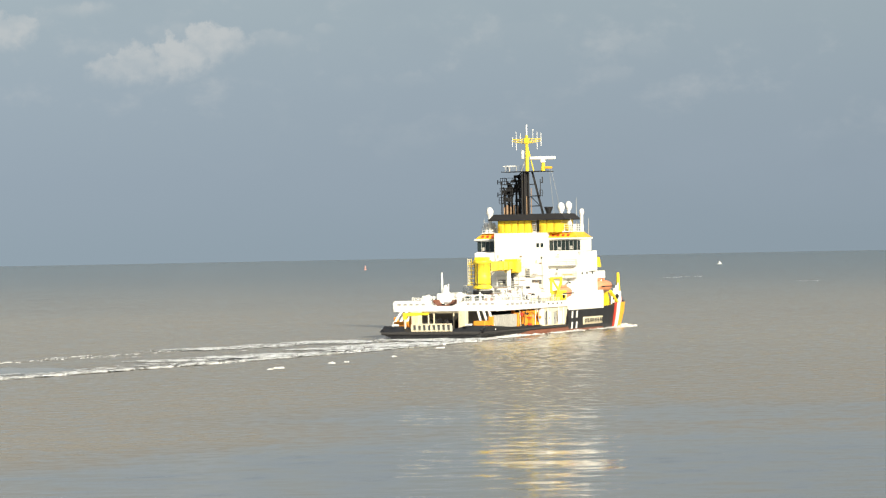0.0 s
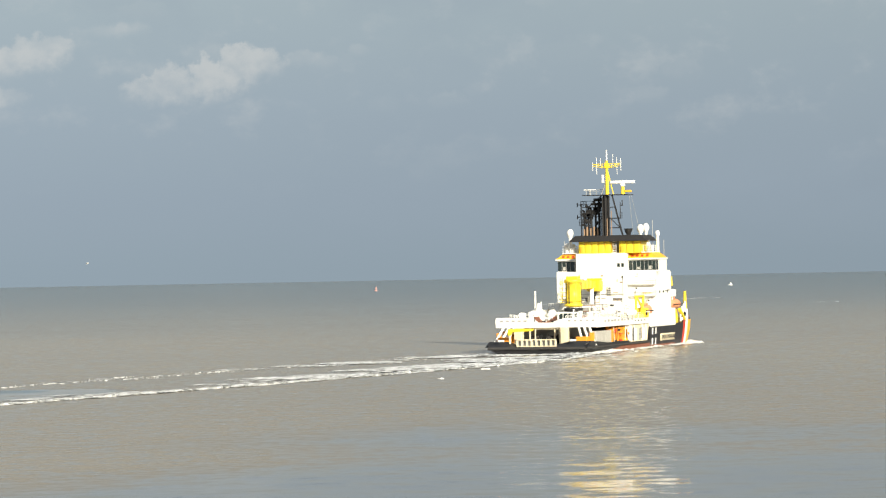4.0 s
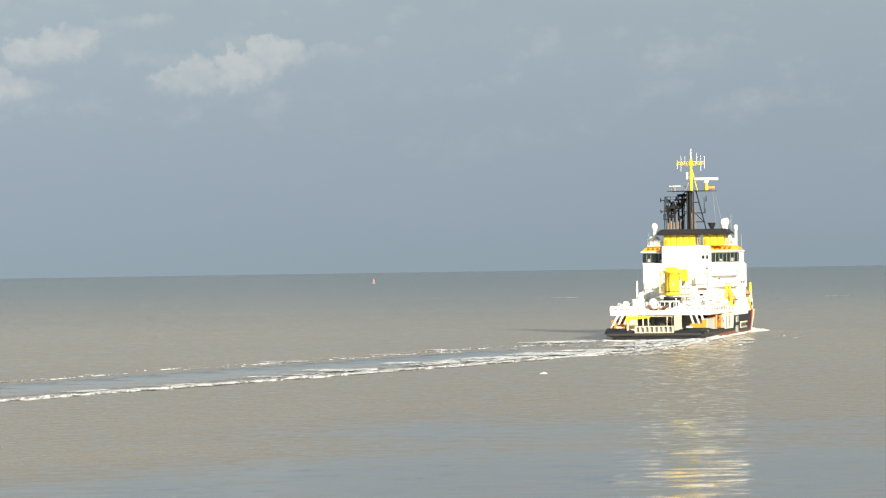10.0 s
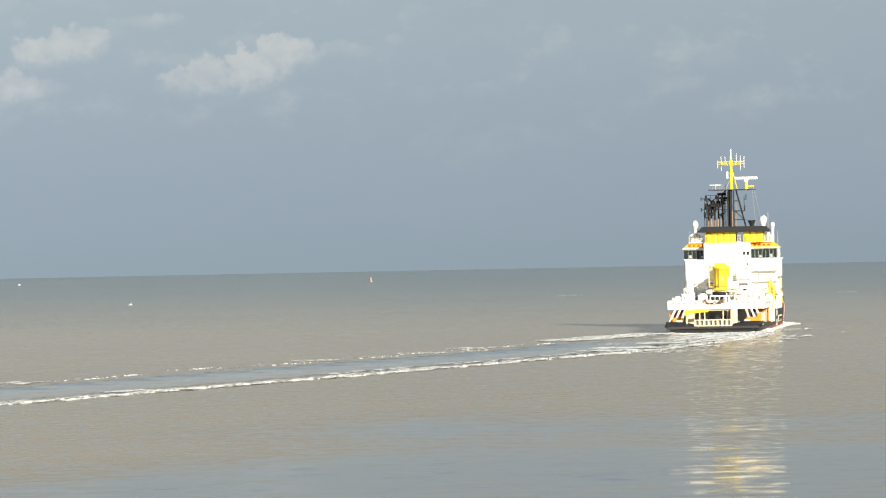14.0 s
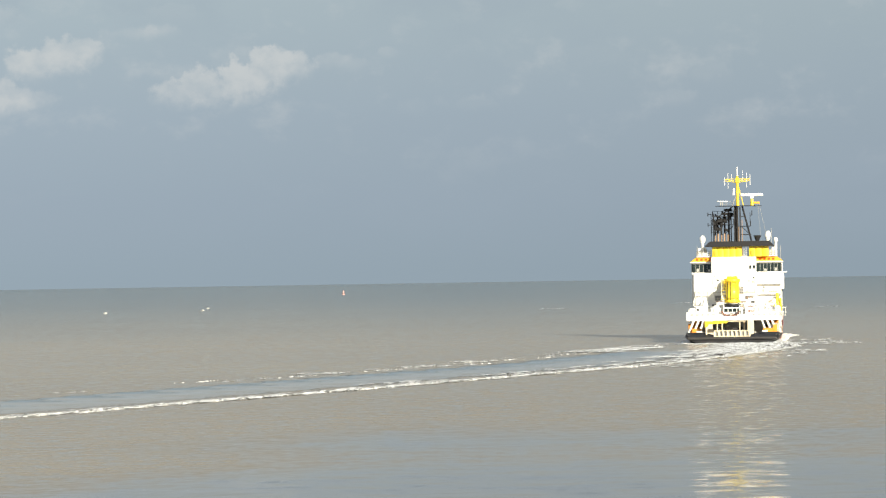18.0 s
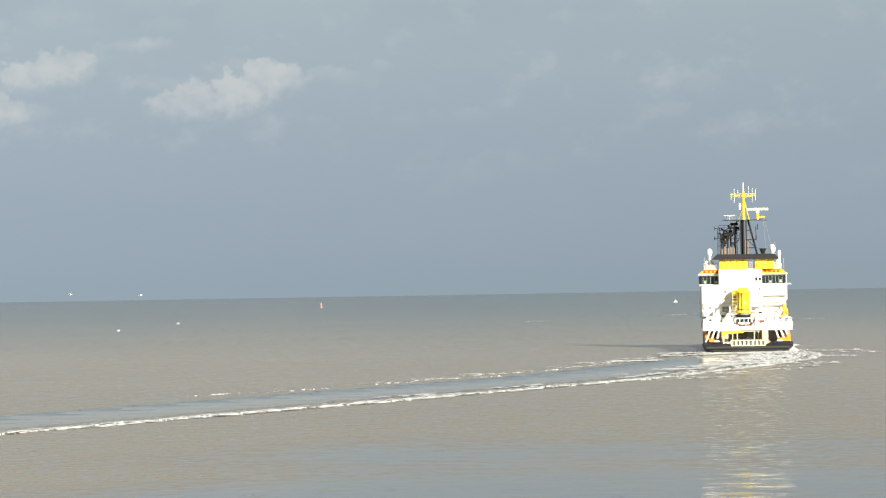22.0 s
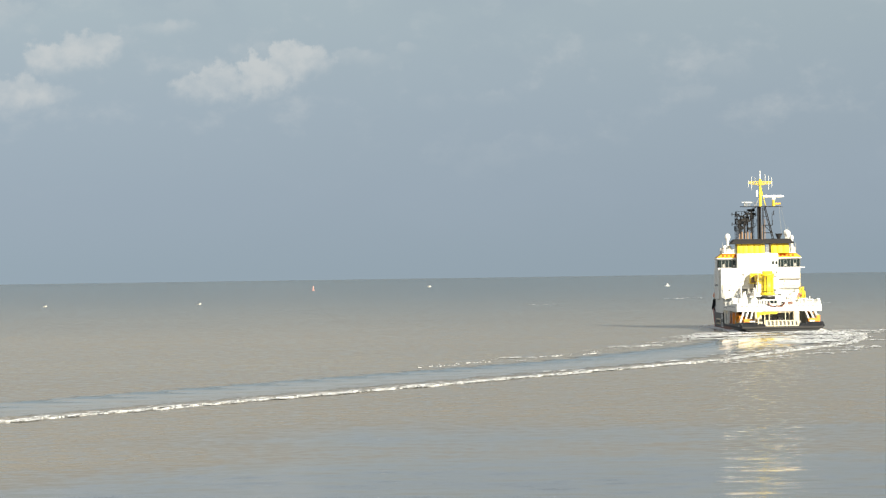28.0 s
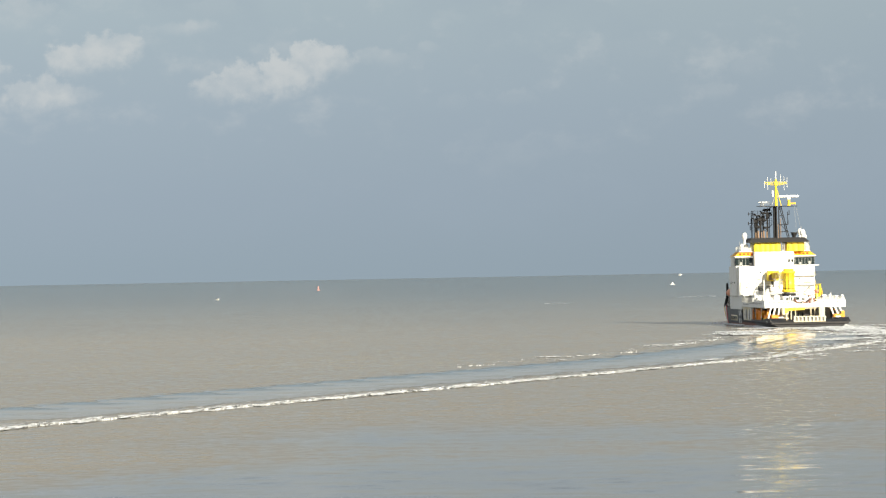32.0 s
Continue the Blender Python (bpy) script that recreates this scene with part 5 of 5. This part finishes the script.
    # satellite domes on their posts
    for x, y, z, r, z0 in ((-7.5, 46.9, 21.5, 0.66, 17.8), (6.6, 45.9, 22.1, 0.66, 20.6), (6.6, 49.8, 22.35, 0.64, 20.6), (8.2, 52.2, 21.2, 0.48, 17.7), (-8.2, 46.9, 19.0, 0.5, 17.8), (-7.1, 47.4, 18.9, 0.5, 17.8), (7.7, 47.2, 19.1, 0.45, 17.8), (8.2, 48.0, 18.5, 0.4, 17.8)):
        d = part("satellite_dome", ball((x, y, z), r, 1.32), WHITE, ship, "white satellite dome on a post")
        part("dome_post", bar((x, y, z0), (x, y, z - r * 0.9), 0.3 if r < 0.7 else 0.2, 8), WHITE, d)
        part("collar", bar((x, y, z - r * 1.15), (x, y, z - r * 0.75), r * 0.72, 12), WHITE, d)
    for x, y, z1 in ((-8.7, 47.0, 20.2), (9.2, 53.0, 20.0), (7.3, 52.0, 23.8), (8.0, 46.8, 20.0), (-6.9, 47.5, 19.6)):
        part("whip_aerial", bar((x, y, 17.0), (x, y, z1), 0.045, 5), PALE, ship)
    for i in range(4):
        part("locker", block(-7.6 + i * 0.45, -7.3 + i * 0.45, 46.6, 47.4, 17.8, 18.5 + 0.15 * (i % 2), 0.04), WHITE, ship, "white locker on the top deck")
    # thin stays from the radar platform down to the house
    for a, b in (((4.9, 45.6, 29.0), (6.6, 46.0, 20.9)), ((4.6, 45.6, 29.0), (5.2, 46.0, 20.9))):
        part("stay_wire", bar(a, b, 0.03, 4), GREY, ship)


build_mast()


def build_boats():
    """Rescue boat and its yellow davit, the lifeboats and posts on the forecastle."""
    dv = part("boat_davit", bar((8.6, 34.6, 5.5), (8.6, 34.6, 9.7), 0.26, 8), YELLOW, ship, "yellow boat davit")
    part("post", bar((8.6, 39.6, 5.5), (8.6, 39.6, 9.7), 0.26, 8), YELLOW, dv)
    part("beam", bar((8.6, 34.4, 9.5), (8.6, 39.8, 9.5), 0.2, 8), YELLOW, dv)
    part("arm", bar((8.6, 35.2, 9.3), (9.3, 36.0, 7.6), 0.2, 8), AMBER, dv)
    part("winch_box", block(7.8, 9.5, 36.6, 40.2, 5.6, 7.3, 0.1), YELLOW, dv)
    part("strut", bar((9.3, 34.8, 5.6), (9.3, 37.4, 8.6), 0.2, 8), YELLOW, dv)
    part("winch_drum", bar((9.5, 38.4, 6.4), (9.6, 38.4, 6.4), 0.5, 12), SOOT, dv)
    lifeboat(8.7, 41.0, 6.75, 6.4, 0.85, SALMON, "faded orange open rescue boat under its davit", ship)
    part("raft_roll", bar((8.8, 29.6, 6.6), (8.8, 32.4, 6.6), 0.6, 10), WHITE, ship, "white fender roll")
    railing(ship, [(9.4, 27.5, 4.9), (9.4, 40.5, 4.9)], 1.2, CREAM, gap=1.0)
    for s in (1, -1):
        out = 1.0 if s > 0 else 1.06
        lifeboat(s * 7.7 * out, 63.3, 7.6, 8.8, 1.45, SALMON, "faded orange enclosed lifeboat on the forecastle", ship)
        cr = part("boat_cradle", prism([(59.6, 3.8), (67.6, 3.8), (67.4, 4.3), (66.6, 6.6), (66.1, 6.6), (65.8, 4.5), (61.2, 4.5), (61.0, 6.5), (60.3, 6.5)], "x", s * 7.7 * out - 0.3, s * 7.7 * out + 0.3), YELLOW if s > 0 else SOOT, ship, "steel lifeboat cradle")
        part("davit_head", block(min(s * 7.4, s * 8.9), max(s * 7.4, s * 8.9), 60.8, 62.6, 9.1, 10.5, 0.1), WHITE, cr)
        part("davit_bracket", prism([(59.0, 11.2), (60.2, 11.2), (59.5, 13.0), (59.0, 13.0)], "x", s * 8.7 - 0.25, s * 8.7 + 0.25), YELLOW if s > 0 else PALE, cr)
        part("davit_post", bar((s * 8.3, 61.6, 4.0), (s * 8.3, 61.6, 9.1), 0.25, 8), WHITE, cr)
        for k in range(4):
            part("bulwark_stay", bar((s * 8.6, 66.6 + k * 1.1, 4.2), (s * 8.5, 67.4 + k * 1.1, 6.6 + 0.5 * k), 0.16, 6), WHITE, cr)
            part("fairlead", block(s * 8.62 - 0.2, s * 8.62 + 0.2, 67.0 + k * 1.0, 67.4 + k * 1.0, 5.0 + 0.4 * (k % 2), 5.4 + 0.4 * (k % 2), 0.05), SOOT, cr)
        part("arm", bar((s * 8.6 * out, 66.0, 6.6), (s * 8.7 * out, 69.6, 4.4), 0.35, 8), YELLOW if s > 0 else SOOT, cr)
        part("sheave", bar((s * 8.9, 68.6, 5.6), (s * 9.1, 68.6, 5.6), 0.5, 12), SOOT, cr)
        post = part("fender_post", bar((s * 8.35, 71.2, 3.8), (s * 8.35, 71.2, 10.0), 0.5, 10, r2=0.26), YELLOW if s > 0 else SOOT, ship, "tapered bow post with a white foot")
        part("foot", bar((s * 8.35, 71.2, 3.8), (s * 8.35, 71.2, 6.6), 0.62, 10, r2=0.5), WHITE, post)
        part("red_band", bar((s * 8.3, 71.9, 4.2), (s * 8.3, 71.9, 5.4), 0.5, 10), RED, post)
        bw = part("bow_bulwark", loft((lambda r: r if s > 0 else mirrored(r))(hull_side(66.0, 78.5, lambda y: 4.1, lambda y: 4.5 + 0.5 * max(0, (y - 70) / 8), -0.02, 0.2, 14)), smooth=False), BLACK, ship, "black bow bulwark")
        part("deck_vent", bar((s * 5.5, 65.5, 3.8), (s * 5.5, 65.5, 6.0), 0.35, 10), WHITE, ship, "white deck vent")
    wl = part("windlass", bar((-2.0, 72.0, 4.7), (2.0, 72.0, 4.7), 0.6, 12), GREY, ship, "grey anchor windlass")
    part("bed", block(-2.3, 2.3, 71.3, 72.7, 3.78, 4.3), GREY, wl)
    part("jackstaff", bar((0, 77.6, 3.8), (0, 77.6, 7.5), 0.08), WHITE, ship)


build_boats()

# ---- the wake: foam and smooth water that the stream carries along ----
STREAM = (1.28, -0.83)  # drift of the water, metres a second
NEAR = (9.6, 9.6)  # how far the wash lies to starboard of the track at birth, and how much it spreads
FAR = (11.0, 5.9)  # the same to port
SPREAD = 4.0  # seconds


def track(t):
    """Ship's stern and heading at t, carried on backwards before the start."""
    if t <= 0:
        x, y, hd = COURSE[0][1:]
        return x + 4.57 * t, y + 5.03 * t, radians(hd) - 0.0212 * max(t, -25)
    for (t0, x0, y0, h0), (t1, x1, y1, h1) in zip(COURSE, COURSE[1:]):
        if t <= t1:
            k = (t - t0) / (t1 - t0)
            return x0 + (x1 - x0) * k, y0 + (y1 - y0) * k, radians(h0 + (h1 - h0) * k)
    return COURSE[-1][1], COURSE[-1][2], radians(COURSE[-1][3])


def drift(tau, t, side, jitter=(0.0, 0.0), lead=0.0):
    """Where the wash that was born at tau lies at t. side: from -1 (port edge) over 0 to 1 (starboard edge)."""
    x, y, hd = track(tau)
    age = max(0.0, t - tau)
    grow = 1 - math.exp(-age / SPREAD)
    right, left = NEAR[0] + NEAR[1] * grow, -(FAR[0] + FAR[1] * grow)
    l = left + (right - left) * (side + 1) / 2 + jitter[0]
    a = lead + jitter[1]
    return x + math.cos(hd) * l + math.sin(hd) * a + STREAM[0] * age, y - math.sin(hd) * l + math.cos(hd) * a + STREAM[1] * age


rng = random.Random(7)


def foam_mesh(count, length, width, size, rise, seed, front=False):
    """A patch of foam: many small ragged heaps and streaks on the water. front: dense at one rim, thinning out behind it."""
    r = random.Random(seed)
    bm = bmesh.new()
    for i in range(count):
        cx = r.uniform(-0.62, 0.62) * length
        v = r.gauss(0, 0.35)
        cy = (abs(v) ** 1.5 * 1.6 if front and r.random() < 0.85 else v) * width
        dense = math.exp(-abs(cy) / (0.45 * width))
        s = size * r.uniform(0.25, 1.0) * (0.55 + 0.6 * dense)
        stretch = r.uniform(1.5, 7.0)
        n = 7
        hgt = rise * r.uniform(0.15, 1.0) * (0.3 + 0.7 * dense)
        turn = r.uniform(-0.5, 0.5)
        low, mid = [], []
        for k in range(n):
            a = 2 * math.pi * k / n
            q = r.uniform(0.5, 1.35)
            ex, ey = s * stretch * q * math.cos(a), s * 0.55 * q * math.sin(a)
            ex, ey = ex * math.cos(turn) - ey * math.sin(turn), ex * math.sin(turn) + ey * math.cos(turn)
            low.append(bm.verts.new((cx + ex, cy + ey, -0.05)))
            mid.append(bm.verts.new((cx + ex * 0.6, cy + ey * 0.6, hgt * r.uniform(0.5, 0.95))))
        top = bm.verts.new((cx, cy, hgt))
        for k in range(n):
            j = (k + 1) % n
            bm.faces.new((low[k], low[j], mid[j], mid[k])).smooth = True
            bm.faces.new((mid[k], mid[j], top)).smooth = True
    return mesh_of("foam_patch", bm, FOAM)


def foam_sheet(length, width, crest, m, seed):
    """A sheet of foam on the water, heaped up along its front edge."""
    r = random.Random(seed)
    bm = bmesh.new()
    nx, ny = 13, 11
    grid = []
    for i in range(nx + 1):
        row = []
        for j in range(ny + 1):
            u, v = i / nx, j / ny
            x, y = (u - 0.5) * length, (v - 0.2) * width
            rim = min(1.0, 5 * u, 5 * (1 - u), 6 * v, 4 * (1 - v))
            q = noise.noise(Vector((x * 0.8 + seed * 7.3, y * 0.6, seed)))
            z = crest * math.exp(-((v - 0.2) / 0.11) ** 2) * max(0.12, 0.45 + 1.5 * q) + 0.10 * crest * (1 + q) + 0.03
            row.append(bm.verts.new((x + r.gauss(0, 0.08), y + r.gauss(0, 0.1), max(0.02, z) * rim + 0.012)))
        grid.append(row)
    for a, b in zip(grid, grid[1:]):
        for j in range(ny):
            bm.faces.new((a[j], b[j], b[j + 1], a[j + 1])).smooth = True
    return mesh_of("foam_patch", bm, m)


EDGE_FOAM = [foam_sheet(8.5, 10.0, 0.21, FOAM_EDGE, 20 + i) for i in range(6)]
THIN_FOAM = [foam_sheet(13.0, 10.0, 0.10, FOAM_THIN, 40 + i) for i in range(4)]
LACE_FOAM = [foam_sheet(13.0, 6.5, 0.09, FOAM_LACE, 80 + i) for i in range(5)]
WASH_FOAM = [foam_sheet(13.0, 13.0, 0.16, FOAM_WASH, 60 + i) for i in range(6)]

BEADS = [foam_mesh(26, 7.5, 0.9, 0.17, 0.26, 100 + i, True) for i in range(5)]
SPECKS = [foam_mesh(18, 9.0, 2.2, 0.085, 0.05, 110 + i) for i in range(5)]
FLECK = [foam_mesh(7, 0.6, 0.7, 0.10, 0.28, 120 + i) for i in range(4)]

wash = []  # object, birth, side, jitter, lead, life, turn


def lie(tau, side):
    """How the wash's line runs across the water some seconds after its birth, in degrees from the x axis."""
    (x0, y0), (x1, y1) = drift(tau - 0.8, tau + 9, side), drift(tau + 0.8, tau + 9, side)
    return math.degrees(math.atan2(y1 - y0, x1 - x0))


def add_foam(meshes, tau, side, jitter, lead, life, label):
    ob = new("foam_patch", rng.choice(meshes))
    tagged(ob, label, "foam", "patches of wake foam", "stuff")
    wash.append((ob, tau, side, jitter, lead, life, lie(tau, side) + rng.gauss(0, 4)))


tau = -30.0
while tau < 31.8:
    add_foam(EDGE_FOAM, tau, 1.0, (rng.gauss(0, 0.35), rng.gauss(0, 0.7)), 2.0, 99, "white foam along the wash of the ship")
    tau += 0.75
tau = -29.0
while tau < 31.8:
    add_foam(BEADS, tau, 1.0, (rng.gauss(0, 0.4), rng.gauss(0, 0.8)), 2.0, 99, "white beads of foam on the crest of the wash")
    tau += 1.0
tau = -13.0
while tau < 31.8:
    # a second ridge inside the first, which dies away astern
    add_foam(EDGE_FOAM, tau, 0.80, (rng.gauss(0, 0.3), rng.gauss(0, 0.7)), 1.0, rng.uniform(9, 13), "second ridge of foam inside the wash")
    tau += 0.8
tau = -24.0
while tau < 31.8:
    add_foam(SPECKS, tau, -1.0, (rng.gauss(-0.4, 1.5), rng.gauss(0, 1.0)), 2.0, rng.uniform(14, 40), "white specks of foam along the wake's far edge")
    tau += rng.uniform(0.7, 3.2)
tau = -20.0
while tau < 31.8:
    if rng.random() < (0.9 if tau > 0 else 0.75):
        add_foam(THIN_FOAM if rng.random() < 0.1 else LACE_FOAM, tau, -1.0, (rng.gauss(0, 1.0), rng.gauss(0, 1.0)), 2.0, rng.uniform(18, 40), "thin broken foam along the wake's far edge")
    tau += 0.75
tau = -28.0
while tau < 31.8:
    add_foam(THIN_FOAM, tau, rng.uniform(0.78, 0.92), (0, 0), 1.0, rng.uniform(12, 40), "lacy foam behind the edge of the wash")
    tau += 1.25
tau = -5.0
while tau < 19.0:
    add_foam(LACE_FOAM, tau, rng.uniform(1.15, 1.8), (0, 0), rng.uniform(0, 42), rng.uniform(5, 9), "streaks of thin foam on the ship's bow waves")
    tau += 1.1
tau = 13.0
while tau < 31.5:
    add_foam(THIN_FOAM, tau, rng.uniform(1.25, 1.75), (0, 0), rng.uniform(6, 30), rng.uniform(4.5, 7), "broken crests of the bow wave, off to starboard")
    tau += 0.8
tau = -16.0
while tau < 31.8:
    add_foam(LACE_FOAM, tau, rng.uniform(-0.85, 0.7), (0, 0), 1.0, rng.uniform(6, 13), "lace of thin foam between the wake's edges")
    tau += 1.1
for tau in (-3.0, -1.2, 0.6, 1.4, 3.6, 5.2, 8.2, 8.5, 15.0):
    add_foam(THIN_FOAM, tau, 1.25 + 0.4 * rng.random(), (0, 0), rng.uniform(0, 12.0), 99, "stray flecks of foam beside the wash")
tau = -13.0
while tau < 31.8:
    side = rng.choice((rng.uniform(-0.95, -0.55), rng.uniform(-0.95, 0.82), rng.uniform(0.4, 0.84), rng.uniform(0.3, 0.84)))
    add_foam(WASH_FOAM if rng.random() < 0.75 else THIN_FOAM, tau, side, (0, 0), rng.uniform(-3.0, 1.0), (rng.uniform(4.0, 8.0) + 0.15 * max(0.0, tau) if side < -0.45 else rng.uniform(7.0, 14.0) if side > 0.45 else rng.uniform(2.5, 6.0) + 0.25 * max(0.0, tau)) + (9.0 * rng.random() if side > 0.45 else 0.0), "white churned foam astern of the ship")
    tau += 0.29


def slick_mesh():
    bm = bmesh.new()
    n = 20
    vs = [bm.verts.new((math.cos(2 * math.pi * k / n), math.sin(2 * math.pi * k / n), 0)) for k in range(n)]
    bm.faces.new(vs)
    me = mesh_of("slick", bm, SLICK)
    me.transform(Matrix.Diagonal((14.5, 13.5, 1, 1)))
    return me


SLICK_MESH = slick_mesh()
slicks = []
tau = -26.0
while tau < 22.0:
    ob = tagged(new("smooth_water", SLICK_MESH), "smooth bluish slick in the ship's wake", "slick", "slicks in the wake", "stuff")
    slicks.append((ob, tau, len(slicks)))
    tau += 1.9

# small breaking crests far out
caps = []
for az, dist in ((5.56, 1420.0), (5.9, 1440.0), (8.06, 1210.0), (3.1, 1270.0)):
    caps.append((tagged(new("whitecap", foam_sheet(16.0, 10.0, 0.1, FOAM_THIN, int(dist))), "thin white crest breaking far out", "foam", "breaking crests far out", "stuff"), az, dist))

# small crests of the bow waves that break beside the wash: from, to, x, y at the first
FLECKS = ((0, 2.4, -12.5, 402.0), (0, 2.6, -11.4, 406.0), (0, 3.4, -4.8, 420.0), (0, 3.6, -2.8, 423.5), (0, 4.0, 3.7, 441.0), (0, 5.2, 11.1, 475.0), (0.4, 2.2, -34.5, 378.0), (0.6, 2.8, -31.0, 381.0), (1.5, 3.6, -28.0, 366.0), (1.4, 4.0, 0.6, 424.0), (1.6, 4.4, 5.6, 436.0), (4.6, 8.0, -24.0, 347.5), (4.8, 9.0, 14.4, 427.0), (5.0, 9.2, 16.4, 430.5), (7.0, 10.6, 18.6, 421.5), (7.4, 10.0, 14.0, 414.0), (7.0, 9.5, 20.6, 428.0), (10.8, 13.6, 29.5, 422.0))
flecks = [(tagged(new("foam_fleck", FLECK[i % 4]), "small white crest breaking beside the wash", "foam", "breaking crests beside the wash", "stuff"), f) for i, f in enumerate(FLECKS)]

# ---- foam that travels with the hull ----


def build_bow_wave():
    r = random.Random(11)
    bw = tagged(new("bow_wave"), "white foam curling along the ship's waterline", "foam", kind="stuff")
    for s in (1, -1):
        bm = bmesh.new()
        y = 1.0
        while y < 79.0:
            w = breadth(min(78.7, y), 0.0)
            crest = 0.26 + 0.45 * math.exp(-((y - 75) / 6.0) ** 2) + 0.15 * math.exp(-((y - 42) / 6.0) ** 2) + 0.40 * math.exp(-((y - 14) / 8.0) ** 2)
            reach = 0.9 + 2.2 * math.exp(-((y - 66) / 12.0) ** 2) + 0.6 * r.random()
            clump = noise.noise(Vector((y * 0.13, s * 5.0, 2.0)))
            for q in range(9 if y > 62 or y < 12 else max(0, round(4 + 14 * clump))):
                cx, cy = s * (w + reach * r.uniform(0.0, 1.0) - 0.15), y + r.uniform(-0.6, 0.6)
                sz = r.uniform(0.2, 0.6)
                bmesh.ops.create_icosphere(bm, subdivisions=1, radius=1.0, matrix=Matrix.Translation((cx, cy, -0.05)) @ pose(0, 0, 0, 0, 0, r.uniform(0, 90)) @ Matrix.Diagonal((sz * 0.8, sz * 2.0, crest * r.uniform(0.15, 0.8), 1)))
            y += 0.75
        for i in range(170):
            a = r.random()
            cx, cy = s * (1.0 + 9.5 * a + r.gauss(0, 0.5)), 80.5 - 9.0 * a + r.gauss(0, 0.8)
            sz = r.uniform(0.15, 0.55)
            bmesh.ops.create_icosphere(bm, subdivisions=1, radius=1.0, matrix=Matrix.Translation((cx, cy, -0.05)) @ Matrix.Diagonal((sz * 1.6, sz, r.uniform(0.08, 0.4), 1)))
        for v in bm.verts:
            v.co += Vector((r.gauss(0, 0.07), r.gauss(0, 0.07), r.gauss(0, 0.05)))
        part("starboard_wash" if s > 0 else "port_wash", bm, FOAM, bw)
    bm = bmesh.new()
    for i in range(160):
        cx, cy = r.uniform(-9.2, 9.2), -abs(r.gauss(0, 3.6)) - 0.2
        sz = r.uniform(0.12, 0.5)
        bmesh.ops.create_icosphere(bm, subdivisions=1, radius=1.0, matrix=Matrix.Translation((cx, cy, -0.05)) @ Matrix.Diagonal((sz * 2.2, sz, r.uniform(0.05, 0.16), 1)))
    for v in bm.verts:
        v.co += Vector((r.gauss(0, 0.07), r.gauss(0, 0.07), r.gauss(0, 0.04)))
    part("stern_wash", bm, FOAM, bw)
    return bw


bow_wave = build_bow_wave()


def motions():
    sail = [(t, pose(x, y, 0, 0, 0, -hd)) for t, x, y, hd in COURSE]
    walk(ship, sail)
    walk(bow_wave, sail)
    walk(clouds, [(t, pose(0, 0, 0, 0, 0, a)) for t, a in ((0, 2.47), (6, 1.84), (9, 1.60), (13, 1.36), (19, 0.84), (23, 0.55), (28, 0.03), (32, -0.28))])
    # foam rises as the ship passes, drifts off with the stream and, where it is thin, sinks away
    for ob, tau, side, jit, lead, life, turn in wash:
        born, gone = max(0.0, tau), min(32.0, tau + life)
        rows = []
        up = lambda t, z: (t, pose(*drift(tau, t, side, jit, lead), z, 0, 0, turn))
        if gone <= 0.3:
            rows = [up(0, -1.2), up(32, -1.2)]
        else:
            if tau > 0.4:
                rows += [up(0, -1.2), up(tau - 0.3, -1.2)] if tau > 0.8 else [up(0, -1.2)]
            rows.append(up(born, 0.07))
            t = born + (0.7 if tau > -0.5 else 3.0)
            step = 1.2
            while t < gone - 0.6:
                rows.append(up(t, 0.07))
                t += step
                step = min(5.0, step * 1.5)
            if gone < 31.0 and gone - 0.5 > rows[-1][0] + 0.1:
                rows.append(up(gone - 0.5, 0.07))
            if gone < 31.0:
                rows += [up(gone, -0.1), up(gone + 0.8, -1.2)] if gone + 0.8 < 31.9 else [up(gone, -0.1)]
            if rows[-1][0] < 31.9:
                rows.append(up(32, -1.2 if gone < 31.0 else 0.07))
        walk(ob, rows)
    for ob, tau, i in slicks:
        hd = math.degrees(track(tau)[2])
        z = 0.012 + 0.0015 * i
        at = lambda t, zz: (t, pose(*drift(tau, t, -0.05), zz, 0, 0, 90 - hd))
        up = max(3.0, tau + 4) + 0.6 * (i % 4)  # the churned water settles and clears
        rows = [at(0, z)] if tau < -17 else [at(0, -1.5), at(up, -0.6), at(up + 4.0, z)]
        t = rows[-1][0] + 2.5
        while t < 31:
            rows.append(at(t, z))
            t += 4
        rows.append(at(32, z))
        walk(ob, rows)
    for g, (dist, rows) in zip(flyers, FLIGHTS):
        walk(g, [(t, pose(*bearing(az, dist * 1.65, height_at(el, dist * 1.65)), 0, 0, -90 if rows[1][1] > rows[0][1] else 90)) for t, az, el in rows])
    for ob, (t0, t1, x, y) in flecks:
        at = lambda t, z: (t, pose(x + STREAM[0] * (t - t0), y + STREAM[1] * (t - t0), z, 0, 0, 14))
        walk(ob, ([at(0, -1.0), at(t0 - 0.2, -0.5)] if t0 > 0.3 else []) + [at(t0, 0.0), at(t1 - 0.5, 0.0), at(t1, -0.5), at(32, -1.0)])
    for ob, az, dist in caps:
        x, y, z = bearing(az, dist)
        walk(ob, [(t, pose(x + 0.84 * t, y - 0.3 * t, 0, 0, 0, 4)) for t in (0, 32)])


motions()
